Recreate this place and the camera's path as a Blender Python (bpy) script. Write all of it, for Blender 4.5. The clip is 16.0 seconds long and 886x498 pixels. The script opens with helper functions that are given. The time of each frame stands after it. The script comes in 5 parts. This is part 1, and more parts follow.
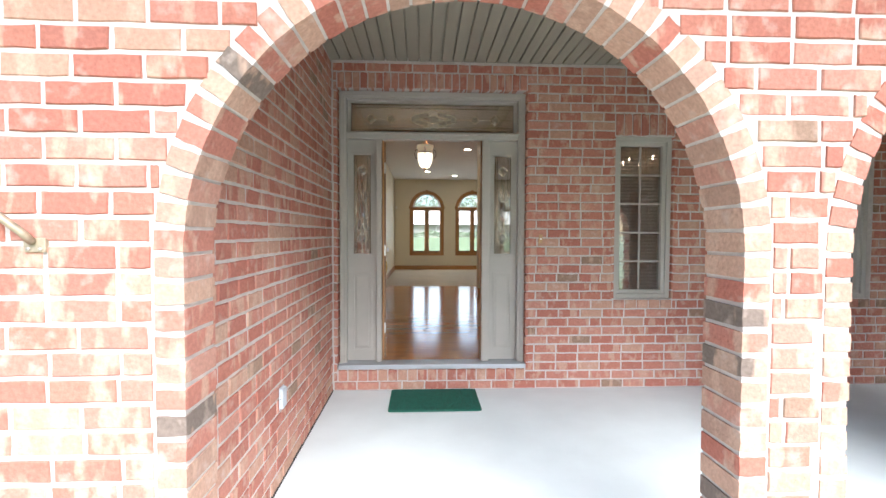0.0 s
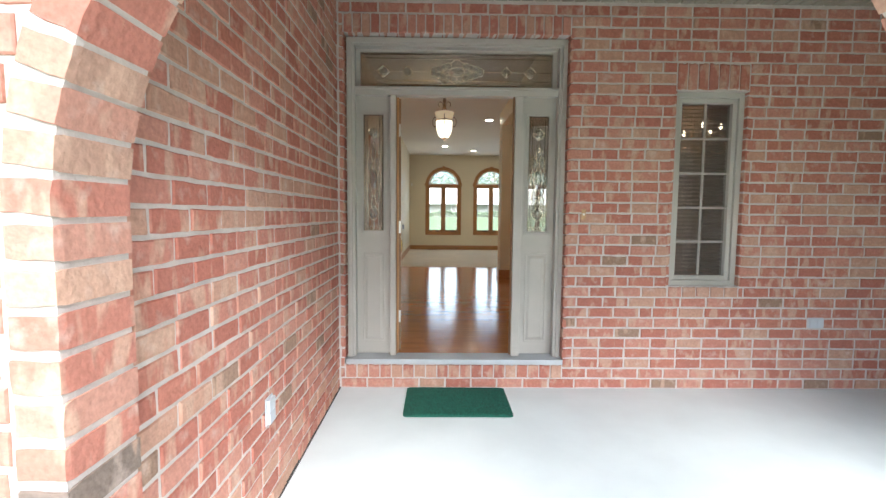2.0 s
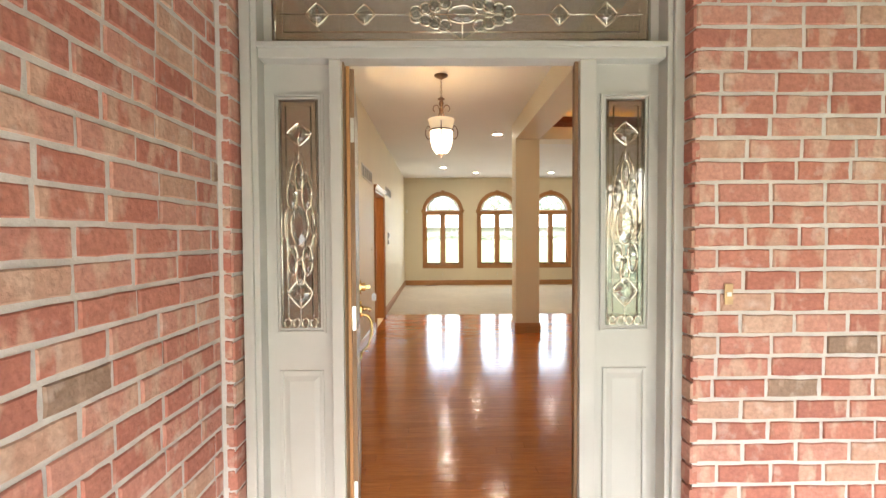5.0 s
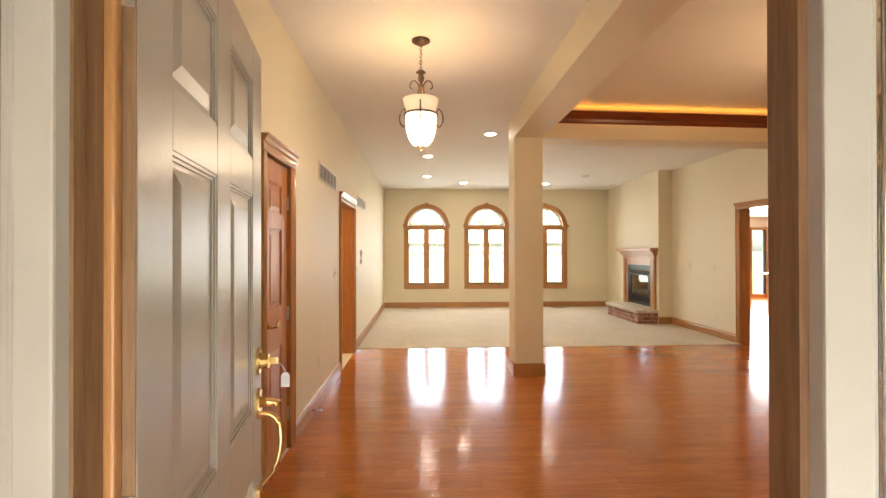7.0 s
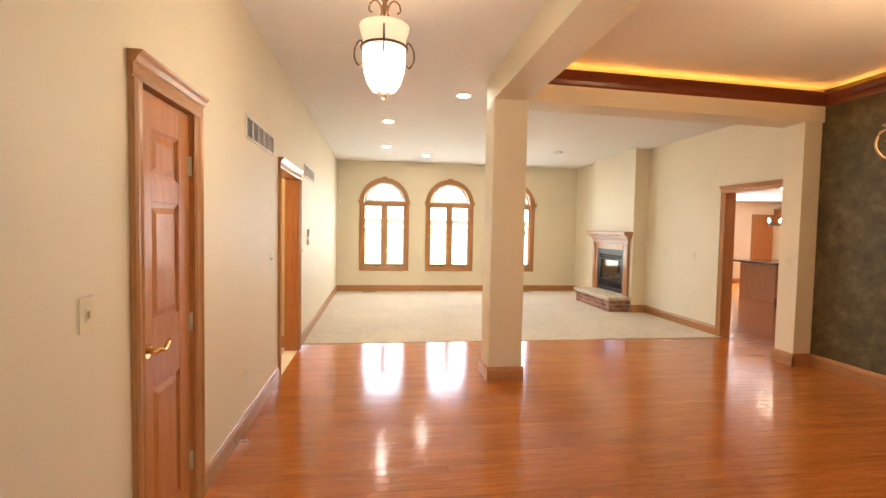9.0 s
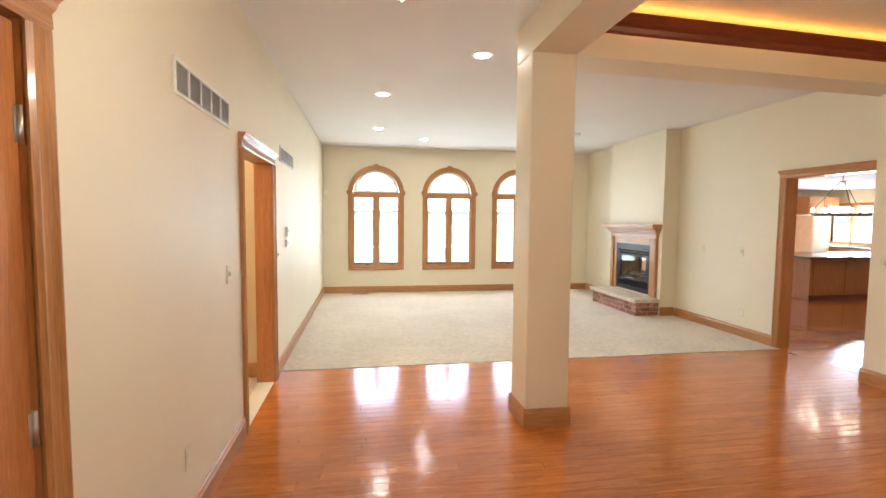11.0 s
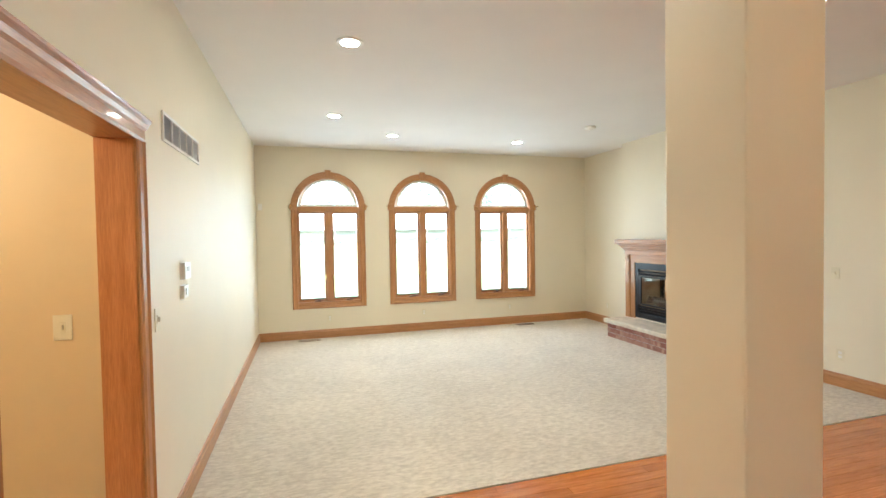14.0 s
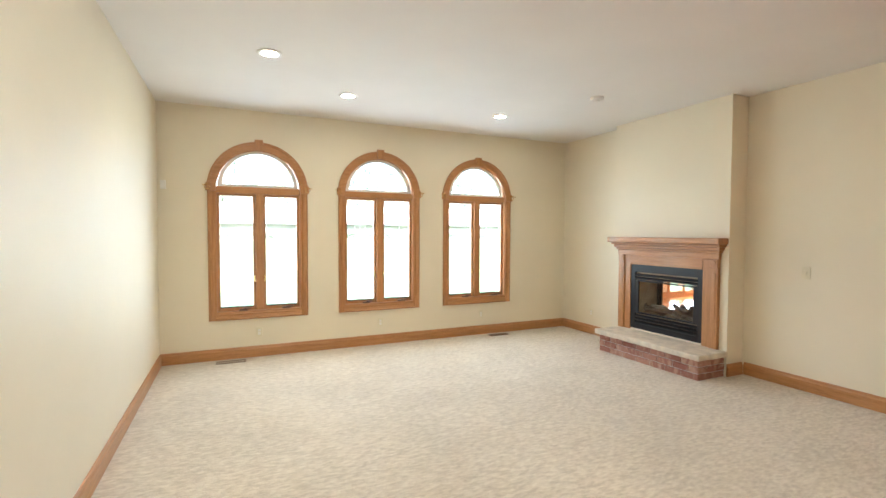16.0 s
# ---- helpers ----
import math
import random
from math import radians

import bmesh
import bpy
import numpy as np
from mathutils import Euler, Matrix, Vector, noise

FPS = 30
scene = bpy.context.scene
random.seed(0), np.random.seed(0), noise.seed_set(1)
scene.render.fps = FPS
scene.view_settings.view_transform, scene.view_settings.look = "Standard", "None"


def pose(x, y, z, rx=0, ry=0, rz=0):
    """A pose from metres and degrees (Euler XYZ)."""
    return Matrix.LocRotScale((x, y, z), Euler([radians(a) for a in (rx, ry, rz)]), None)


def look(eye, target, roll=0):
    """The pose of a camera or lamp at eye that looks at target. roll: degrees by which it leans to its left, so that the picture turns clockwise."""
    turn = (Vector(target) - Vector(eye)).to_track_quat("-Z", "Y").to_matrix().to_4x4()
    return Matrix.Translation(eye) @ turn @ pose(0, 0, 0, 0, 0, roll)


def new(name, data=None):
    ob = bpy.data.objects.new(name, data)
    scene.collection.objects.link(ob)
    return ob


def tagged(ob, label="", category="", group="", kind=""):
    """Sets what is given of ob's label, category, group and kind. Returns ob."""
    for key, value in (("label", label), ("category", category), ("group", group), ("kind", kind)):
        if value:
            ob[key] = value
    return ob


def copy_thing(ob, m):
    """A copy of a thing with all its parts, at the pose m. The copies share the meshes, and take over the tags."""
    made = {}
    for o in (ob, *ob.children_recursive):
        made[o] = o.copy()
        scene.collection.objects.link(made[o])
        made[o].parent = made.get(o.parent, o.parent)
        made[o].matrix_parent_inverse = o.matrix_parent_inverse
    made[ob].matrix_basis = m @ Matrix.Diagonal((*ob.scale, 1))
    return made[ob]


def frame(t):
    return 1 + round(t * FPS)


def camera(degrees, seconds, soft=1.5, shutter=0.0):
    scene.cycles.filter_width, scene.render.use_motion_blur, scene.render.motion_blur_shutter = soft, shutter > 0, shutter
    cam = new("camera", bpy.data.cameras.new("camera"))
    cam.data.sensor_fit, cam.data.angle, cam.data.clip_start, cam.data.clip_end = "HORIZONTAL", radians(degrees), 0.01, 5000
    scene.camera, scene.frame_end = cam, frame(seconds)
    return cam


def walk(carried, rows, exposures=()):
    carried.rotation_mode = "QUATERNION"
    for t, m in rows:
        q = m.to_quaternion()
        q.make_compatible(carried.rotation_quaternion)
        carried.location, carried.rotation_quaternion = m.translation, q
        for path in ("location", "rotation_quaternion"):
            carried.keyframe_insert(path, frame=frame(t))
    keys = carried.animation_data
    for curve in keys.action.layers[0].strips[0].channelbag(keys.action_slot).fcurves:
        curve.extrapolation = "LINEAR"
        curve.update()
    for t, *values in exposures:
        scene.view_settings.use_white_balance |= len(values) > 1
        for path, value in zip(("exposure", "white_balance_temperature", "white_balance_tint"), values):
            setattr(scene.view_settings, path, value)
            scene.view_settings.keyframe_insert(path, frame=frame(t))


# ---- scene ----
cam = camera(87.9, 16.0)
PATH = [
    (0, (0.03, -0.27, 1.395), (0.121, 1.727, 1.329), 0.2),
    (0.5, (0.015, -0.18, 1.388), (0.076, 1.817, 1.299), 0.5),
    (1, (-0.011, -0.063, 1.364), (0.043, 1.934, 1.255), 0.6),
    (1.5, (-0.021, 0.117, 1.354), (0.02, 2.112, 1.216), 0.6),
    (2, (-0.02, 0.348, 1.347), (0.008, 2.342, 1.194), 0.5),
    (2.5, (-0.025, 0.608, 1.343), (-0.005, 2.601, 1.18), 0.3),
    (3, (-0.025, 0.915, 1.339), (0.0, 2.908, 1.173), 0.0),
    (3.5, (-0.011, 1.232, 1.37), (0.013, 3.226, 1.22), -0.2),
    (4, (-0.007, 1.546, 1.44), (0.011, 3.542, 1.315), -0.4),
    (4.5, (0.0, 1.873, 1.537), (0.024, 3.871, 1.445), -0.3),
    (4.7, (0.01, 2.005, 1.556), (0.034, 4.003, 1.479), -0.3),
    (7, (0.085, 3.464, 1.624), (0.174, 5.462, 1.634), -0.1),
    (7.5, (0.063, 3.71, 1.613), (0.199, 5.706, 1.611), 0.5),
    (8, (0.04, 3.909, 1.652), (0.237, 5.899, 1.62), 0.7),
    (8.5, (0.058, 4.119, 1.671), (0.307, 6.103, 1.607), 1.0),
    (11, (-0.029, 5.519, 1.745), (0.302, 7.487, 1.614), 0.5),
    (12, (-0.109, 6.169, 1.75), (0.255, 8.133, 1.659), -0.6),
    (12.5, (-0.103, 6.508, 1.764), (0.297, 8.466, 1.69), -1.0),
    (13.5, (-0.157, 7.251, 1.773), (0.353, 9.184, 1.717), -1.1),
    (14.5, (-0.16, 8.007, 1.77), (0.473, 9.903, 1.712), -0.6),
    (15, (-0.145, 8.396, 1.777), (0.561, 10.266, 1.708), -0.2),
    (16, (-0.105, 9.068, 1.728), (0.723, 10.887, 1.659), 0.2),
]
walk(cam, [(t, look(eye, target, roll)) for t, eye, target, roll in PATH],
     exposures=[(0.0, 1.52, 5850, 10), (1.5, 1.6, 5850, 8), (2.5, 1.78, 5900, 7), (3.5, 2.08, 5900, 7), (4.7, 2.56, 6350, 9), (6.8, 2.85, 6900, 13), (8.5, 3.17, 6750, 14),
                (11.0, 3.19, 5650, 9), (12.0, 3.17, 5400, 8), (13.5, 3.13, 5300, 5), (14.5, 3.07, 5600, 6), (16.0, 3.0, 5600, 8)])

# ---- world, sun and large lights ----
world = bpy.data.worlds.new("sky")
scene.world = world
world.use_nodes = True
wt = world.node_tree
sky = wt.nodes.new("ShaderNodeTexSky")
sky.sky_type, sky.sun_disc = "NISHITA", False
sky.sun_elevation, sky.sun_rotation = radians(48), radians(161.4)
sky.dust_density, sky.air_density = 3.0, 1.0
wt.links.new(sky.outputs[0], wt.nodes["Background"].inputs[0])
wt.nodes["Background"].inputs[1].default_value = 0.15

sun_data = bpy.data.lights.new("sun", "SUN")
sun_data.energy, sun_data.angle, sun_data.color = 3.6, radians(50), (1.0, 0.985, 0.965)
sun = new("sun", sun_data)
sun.matrix_world = look((2.8, -8.3, 9.8), (0, 0, 0))


def area_light(name, m, w, h, power, colour):
    data = bpy.data.lights.new(name, "AREA")
    data.shape, data.size, data.size_y, data.energy, data.color = "RECTANGLE", w, h, power, colour
    ob = new(name, data)
    ob.matrix_world = m
    return ob


def point_light(name, place, power, colour, radius=0.05):
    data = bpy.data.lights.new(name, "POINT")
    data.energy, data.color, data.shadow_soft_size = power, colour, radius
    ob = new(name, data)
    ob.location = place
    return ob


def spot_light(name, place, power, colour):
    data = bpy.data.lights.new(name, "SPOT")
    data.energy, data.color, data.shadow_soft_size = power, colour, 0.06
    data.spot_size, data.spot_blend = radians(125), 0.9
    ob = new(name, data)
    ob.location = place
    return ob


FLOOR, CEIL, SOFFIT = 0.19, 3.205, 2.945
WX, EX, BACK, FRONT_IN, FRONT = -0.89, 4.97, 15.155, 4.10, 3.92
WINDOWS = (0.185, 1.719, 3.232)
CANS = [(1.0, 9.6), (0.176, 11.07), (0.18, 13.15), (1.03, 14.04), (2.97, 14.1), (2.89, 9.7)]
WARM = (1.0, 0.76, 0.5)
for cx in WINDOWS:
    area_light("window_daylight", look((cx, BACK + 0.16, 1.65), (cx, BACK - 3, 1.2)), 0.95, 1.9, 5.0, (0.93, 0.97, 1.0))
for x, y in CANS:
    spot_light("recessed_lamp", (x, y, CEIL - 0.02), 4.8, (1.0, 0.87, 0.68))

# ---- materials ----


def material(name):
    m = bpy.data.materials.new(name)
    m.use_nodes = True
    return m, m.node_tree, m.node_tree.nodes["Principled BSDF"]


def add(nt, kind, **inputs):
    n = nt.nodes.new(kind)
    for k, v in inputs.items():
        n.inputs[k].default_value = v
    return n


def noise_at(nt, scale, detail=4.0, stretch=None, rough=0.55):
    n = add(nt, "ShaderNodeTexNoise", Scale=scale, Detail=detail, Roughness=rough)
    co = nt.nodes.new("ShaderNodeTexCoord")
    if stretch:
        mp = nt.nodes.new("ShaderNodeMapping")
        mp.inputs["Scale"].default_value = stretch
        nt.links.new(co.outputs["Object"], mp.inputs[0])
        nt.links.new(mp.outputs[0], n.inputs["Vector"])
    else:
        nt.links.new(co.outputs["Object"], n.inputs["Vector"])
    return n


def ramp(nt, source, stops):
    r = nt.nodes.new("ShaderNodeValToRGB")
    while len(r.color_ramp.elements) < len(stops):
        r.color_ramp.elements.new(0.5)
    for e, (p, c) in zip(r.color_ramp.elements, stops):
        e.position, e.color = p, (*c, 1)
    nt.links.new(source, r.inputs[0])
    return r


def bump(nt, b, height, strength, distance=0.01):
    n = add(nt, "ShaderNodeBump", Strength=strength, Distance=distance)
    nt.links.new(height, n.inputs["Height"])
    nt.links.new(n.outputs[0], b.inputs["Normal"])
    return n


def mixed(nt, fac, a, b, mode="MIX"):
    n = nt.nodes.new("ShaderNodeMix")
    n.data_type, n.blend_type = "RGBA", mode
    for socket, value in ((n.inputs[0], fac), (n.inputs[6], a), (n.inputs[7], b)):
        if isinstance(value, (int, float)):
            socket.default_value = value
        elif isinstance(value, tuple):
            socket.default_value = (*value, 1)
        else:
            nt.links.new(value, socket)
    return n.outputs[2]


def plain(name, colour, rough=0.5, metal=0.0, vary=0.08, scale=6.0, bumps=0.0, bump_scale=60.0, coat=0.0):
    """Paint, metal or plastic with slight mottling and fine relief."""
    m, nt, b = material(name)
    n = noise_at(nt, scale)
    dark = tuple(c * (1 - vary) for c in colour)
    light = tuple(min(1, c * (1 + vary)) for c in colour)
    r = ramp(nt, n.outputs[0], [(0.3, dark), (0.7, light)])
    nt.links.new(r.outputs[0], b.inputs["Base Color"])
    b.inputs["Metallic"].default_value = metal
    b.inputs["Coat Weight"].default_value = coat
    rr = nt.nodes.new("ShaderNodeMapRange")
    rr.inputs[3].default_value, rr.inputs[4].default_value = max(0.02, rough * 0.85), min(1, rough * 1.15)
    nt.links.new(n.outputs[0], rr.inputs[0])
    nt.links.new(rr.outputs[0], b.inputs["Roughness"])
    if bumps:
        bump(nt, b, noise_at(nt, bump_scale).outputs[0], bumps, 0.004)
    return m


def piece_random(nt):
    """A random number for each piece, alone or joined."""
    info, geo = nt.nodes.new("ShaderNodeObjectInfo"), nt.nodes.new("ShaderNodeNewGeometry")
    s = nt.nodes.new("ShaderNodeMath")
    s.operation = "ADD"
    nt.links.new(info.outputs["Random"], s.inputs[0])
    nt.links.new(geo.outputs["Random Per Island"], s.inputs[1])
    f = nt.nodes.new("ShaderNodeMath")
    f.operation = "FRACT"
    nt.links.new(s.outputs[0], f.inputs[0])
    return f.outputs[0]


def world_noise(nt, scale, detail=4.0, stretch=(1, 1, 1)):
    geo, mp = nt.nodes.new("ShaderNodeNewGeometry"), nt.nodes.new("ShaderNodeMapping")
    mp.inputs["Scale"].default_value = stretch
    n = add(nt, "ShaderNodeTexNoise", Scale=scale, Detail=detail)
    nt.links.new(geo.outputs["Position"], mp.inputs[0])
    nt.links.new(mp.outputs[0], n.inputs["Vector"])
    return n


def brick_material(name, stops):
    m, nt, b = material(name)
    base = ramp(nt, piece_random(nt), [(at, (r, 1.16 * g, 1.27 * b)) for at, (r, g, b) in stops])
    base.color_ramp.interpolation = "CONSTANT"
    blotch = world_noise(nt, 10.0, 3.0, (1.3, 1.3, 0.45))
    blotch.noise_dimensions = "4D"
    shift = nt.nodes.new("ShaderNodeMath")
    shift.operation = "MULTIPLY"
    shift.inputs[1].default_value = 37.0
    nt.links.new(base.inputs[0].links[0].from_socket, shift.inputs[0])
    nt.links.new(shift.outputs[0], blotch.inputs["W"])
    mask = ramp(nt, blotch.outputs[0], [(0.53, (0, 0, 0)), (0.61, (0.75, 0.75, 0.75))])
    tan = mixed(nt, mask.outputs[0], base.outputs[0], (0.55, 0.37, 0.27))
    fine = world_noise(nt, 70.0, 6.0)
    grain = ramp(nt, fine.outputs[0], [(0.3, (0.83, 0.82, 0.82)), (0.72, (1.1, 1.09, 1.09))])
    col = mixed(nt, 1.0, tan, grain.outputs[0], "MULTIPLY")
    lime = ramp(nt, world_noise(nt, 14.0, 5.0).outputs[0], [(0.57, (0, 0, 0)), (0.74, (0.5, 0.5, 0.5))])
    col = mixed(nt, lime.outputs[0], col, (0.6, 0.49, 0.41))
    nt.links.new(col, b.inputs["Base Color"])
    b.inputs["Roughness"].default_value = 0.9
    b.inputs["Specular IOR Level"].default_value = 0.2
    bump(nt, b, world_noise(nt, 45.0, 8.0).outputs[0], 0.7, 0.008)
    return m


M_BRICK = brick_material("porch_brick", [(0.0, (0.47, 0.178, 0.12)), (0.2, (0.42, 0.14, 0.092)), (0.42, (0.5, 0.21, 0.142)),
                                         (0.6, (0.45, 0.158, 0.102)), (0.78, (0.49, 0.25, 0.163)), (0.9, (0.405, 0.138, 0.092)), (0.975, (0.3, 0.17, 0.11))])
M_ARCH = brick_material("arch_brick", [(0.0, (0.45, 0.165, 0.11)), (0.3, (0.51, 0.28, 0.185)), (0.5, (0.42, 0.138, 0.09)),
                                       (0.66, (0.43, 0.235, 0.158)), (0.82, (0.48, 0.22, 0.15)), (0.94, (0.2, 0.135, 0.1))])
M_HEARTH = brick_material("hearth_brick", [(0.0, (0.34, 0.14, 0.095)), (0.4, (0.28, 0.105, 0.07)), (0.7, (0.41, 0.19, 0.13))])
M_MORTAR = plain("mortar", (0.56, 0.51, 0.465), 0.95, vary=0.1, scale=20, bumps=0.6, bump_scale=90)
M_CONCRETE = plain("painted_concrete", (0.68, 0.735, 0.725), 0.55, vary=0.05, scale=2.5, bumps=0.12, bump_scale=80)
M_WALK = plain("plain_concrete", (0.4, 0.39, 0.36), 0.85, vary=0.12, scale=3, bumps=0.3, bump_scale=70)
M_SOFFIT = plain("soffit_panel", (0.31, 0.29, 0.225), 0.5, vary=0.05)
M_TRIM = plain("grey_green_paint", (0.445, 0.42, 0.37), 0.42, vary=0.05, scale=4, bumps=0.08, bump_scale=120)
M_SILL = plain("sill_metal", (0.45, 0.475, 0.49), 0.4, 0.3)
M_WALL = plain("cream_wall_paint", (0.79, 0.72, 0.555), 0.55, vary=0.025, scale=1.2, bumps=0.1, bump_scale=160)
M_CEIL = plain("white_ceiling_paint", (0.8, 0.78, 0.74), 0.8, vary=0.02, scale=1.5, bumps=0.15, bump_scale=120)
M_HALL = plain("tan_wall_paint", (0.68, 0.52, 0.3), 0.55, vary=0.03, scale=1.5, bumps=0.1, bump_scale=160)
M_LEAF = plain("door_paint", (0.42, 0.385, 0.33), 0.32, vary=0.04, scale=5, bumps=0.1, bump_scale=90)
M_BRASS = plain("polished_brass", (0.8, 0.57, 0.24), 0.2, 1.0)
M_BRONZE = plain("aged_bronze", (0.2, 0.13, 0.09), 0.42, 0.8, vary=0.3, scale=25)
M_COPPER = plain("antique_gold_iron", (0.5, 0.33, 0.18), 0.38, 0.7, vary=0.25, scale=20)
M_COVER = plain("pale_grey_cover", (0.5, 0.53, 0.56), 0.5)
M_DULL = plain("dull_bronze", (0.42, 0.35, 0.25), 0.5, 0.5, vary=0.2, scale=30)
M_BLACK = plain("black_metal", (0.012, 0.012, 0.014), 0.35, 0.3)
M_WHITE = plain("white_plastic", (0.8, 0.78, 0.72), 0.4)
M_ALMOND = plain("almond_plastic", (0.74, 0.68, 0.5), 0.4)
M_GRILLE = plain("grille_grey", (0.5, 0.48, 0.455), 0.6)
M_MUNTIN = plain("muntin_grey", (0.34, 0.31, 0.28), 0.5)
M_CAULK = plain("dark_caulk", (0.05, 0.045, 0.04), 0.9)
M_FIREBRICK = plain("firebox_liner", (0.42, 0.33, 0.23), 0.85, vary=0.2, scale=8, bumps=0.4)
M_STEEL = plain("satin_steel", (0.6, 0.58, 0.54), 0.35, 1.0)
M_CAME = plain("brass_came", (0.8, 0.75, 0.62), 0.25, 1.0)
M_GRANITE = plain("dark_granite", (0.06, 0.055, 0.055), 0.12, vary=0.6, scale=70)
M_MAT = plain("green_doormat", (0.016, 0.125, 0.085), 0.95, vary=0.65, scale=90, bumps=1.0, bump_scale=220)
M_BLIND = plain("blind_slat", (0.42, 0.36, 0.31), 0.5)
M_STONE = plain("hearth_stone", (0.66, 0.58, 0.45), 0.7, vary=0.18, scale=9, bumps=0.5, bump_scale=45)
M_GRASS = plain("lawn", (0.165, 0.205, 0.1), 0.95, vary=0.5, scale=3, bumps=0.6, bump_scale=50)
M_ROOF = plain("grey_shingle", (0.2, 0.19, 0.19), 0.9, vary=0.3, scale=12)
# Strong sun is put into this roof colour, eave shade into the siding's.
M_SUNLIT_ROOF = plain("sunlit_shingle", (0.72, 0.7, 0.67), 0.9, vary=0.08, scale=2)
M_SIDING = plain("eave_shade_siding", (0.36, 0.35, 0.31), 0.7, vary=0.06)
M_BARK = plain("bark", (0.3, 0.26, 0.2), 0.95, vary=0.4, scale=15, bumps=0.8, bump_scale=30)
M_FOLIAGE = plain("foliage", (0.21, 0.255, 0.165), 0.7, vary=0.4, scale=4)
M_LOG = plain("charred_log", (0.1, 0.07, 0.05), 0.9, vary=0.6, scale=20, bumps=0.9, bump_scale=40)
M_PAPER_TAG = plain("paper_tag", (0.75, 0.75, 0.78), 0.7)


def wood_material(name, tones, rough, coat=0.0, stretch=(1, 14, 14), bumps=0.05, per_piece=True):
    m, nt, b = material(name)
    grain = world_noise(nt, 3.0, 8.0, stretch) if per_piece else noise_at(nt, 3.0, 8.0, stretch, 0.65)
    fine = world_noise(nt, 14.0, 4.0, stretch) if per_piece else noise_at(nt, 14.0, 4.0, stretch)
    r = ramp(nt, grain.outputs[0], [(0.25, tones[0]), (0.5, tones[1]), (0.78, tones[2])])
    streak = ramp(nt, fine.outputs[0], [(0.35, (0.86, 0.84, 0.82)), (0.65, (1.06, 1.06, 1.06))])
    col = mixed(nt, 1.0, r.outputs[0], streak.outputs[0], "MULTIPLY")
    if per_piece:
        tint = ramp(nt, piece_random(nt), [(0.0, (0.88, 0.85, 0.82)), (0.5, (1.0, 1.0, 1.0)), (1.0, (1.09, 1.08, 1.06))])
        col = mixed(nt, 1.0, col, tint.outputs[0], "MULTIPLY")
    nt.links.new(col, b.inputs["Base Color"])
    b.inputs["Roughness"].default_value = rough
    b.inputs["Coat Weight"].default_value = coat
    b.inputs["Coat Roughness"].default_value = 0.06
    bump(nt, b, fine.outputs[0], bumps, 0.003)
    return m


M_FLOOR = wood_material("cherry_floor", ((0.4, 0.118, 0.02), (0.5, 0.162, 0.03), (0.58, 0.202, 0.044)), 0.15, 0.22, (1.2, 16, 16), 0.06)
M_OAK_X = wood_material("oak_trim_x", ((0.34, 0.15, 0.05), (0.46, 0.22, 0.08), (0.55, 0.28, 0.11)), 0.35, 0.2, (1, 16, 16), 0.05, False)
M_OAK_Y = wood_material("oak_trim_y", ((0.34, 0.15, 0.05), (0.46, 0.22, 0.08), (0.55, 0.28, 0.11)), 0.35, 0.2, (16, 1, 16), 0.05, False)
M_OAK_Z = wood_material("oak_trim_z", ((0.34, 0.15, 0.05), (0.46, 0.22, 0.08), (0.55, 0.28, 0.11)), 0.35, 0.2, (16, 16, 1), 0.05, False)
M_RED_Z = wood_material("stained_door_wood", ((0.4, 0.14, 0.036), (0.5, 0.195, 0.055), (0.58, 0.245, 0.075)), 0.42, 0.08, (14, 14, 1), 0.05, False)
M_CHERRY = wood_material("dark_cherry", ((0.14, 0.03, 0.012), (0.2, 0.045, 0.016), (0.26, 0.065, 0.024)), 0.35, 0.2, (1, 12, 12), 0.05, False)
M_EDGE = wood_material("door_edge_wood", ((0.16, 0.08, 0.035), (0.24, 0.13, 0.06), (0.3, 0.17, 0.08)), 0.6, 0, (14, 14, 1), 0.1, False)


def carpet_material():
    m, nt, b = material("beige_carpet")
    big = noise_at(nt, 1.3, 3.0)
    loop = noise_at(nt, 22.0, 4.0, (0.8, 1.9, 1), 0.65)
    tuft = noise_at(nt, 120.0, 3.0)
    r = ramp(nt, loop.outputs[0], [(0.34, (0.53, 0.455, 0.35)), (0.5, (0.64, 0.56, 0.44)), (0.66, (0.74, 0.665, 0.535))])
    sheen = ramp(nt, big.outputs[0], [(0.35, (0.94, 0.94, 0.94)), (0.65, (1.05, 1.05, 1.05))])
    nt.links.new(mixed(nt, 1.0, r.outputs[0], sheen.outputs[0], "MULTIPLY"), b.inputs["Base Color"])
    b.inputs["Roughness"].default_value = 1.0
    b.inputs["Specular IOR Level"].default_value = 0.05
    b.inputs["Sheen Weight"].default_value = 0.3
    h = mixed(nt, 0.5, loop.outputs[0], tuft.outputs[0])
    bump(nt, b, h, 1.0, 0.012)
    return m


def wallpaper_material():
    m, nt, b = material("olive_wallpaper")
    a = noise_at(nt, 5.0, 6.0)
    c = noise_at(nt, 16.0, 3.0)
    r = ramp(nt, a.outputs[0], [(0.3, (0.062, 0.047, 0.018)), (0.52, (0.1, 0.08, 0.032)), (0.72, (0.155, 0.125, 0.055))])
    r2 = ramp(nt, c.outputs[0], [(0.4, (0.8, 0.8, 0.8)), (0.6, (1.15, 1.15, 1.15))])
    nt.links.new(mixed(nt, 1.0, r.outputs[0], r2.outputs[0], "MULTIPLY"), b.inputs["Base Color"])
    b.inputs["Roughness"].default_value = 0.5
    return m


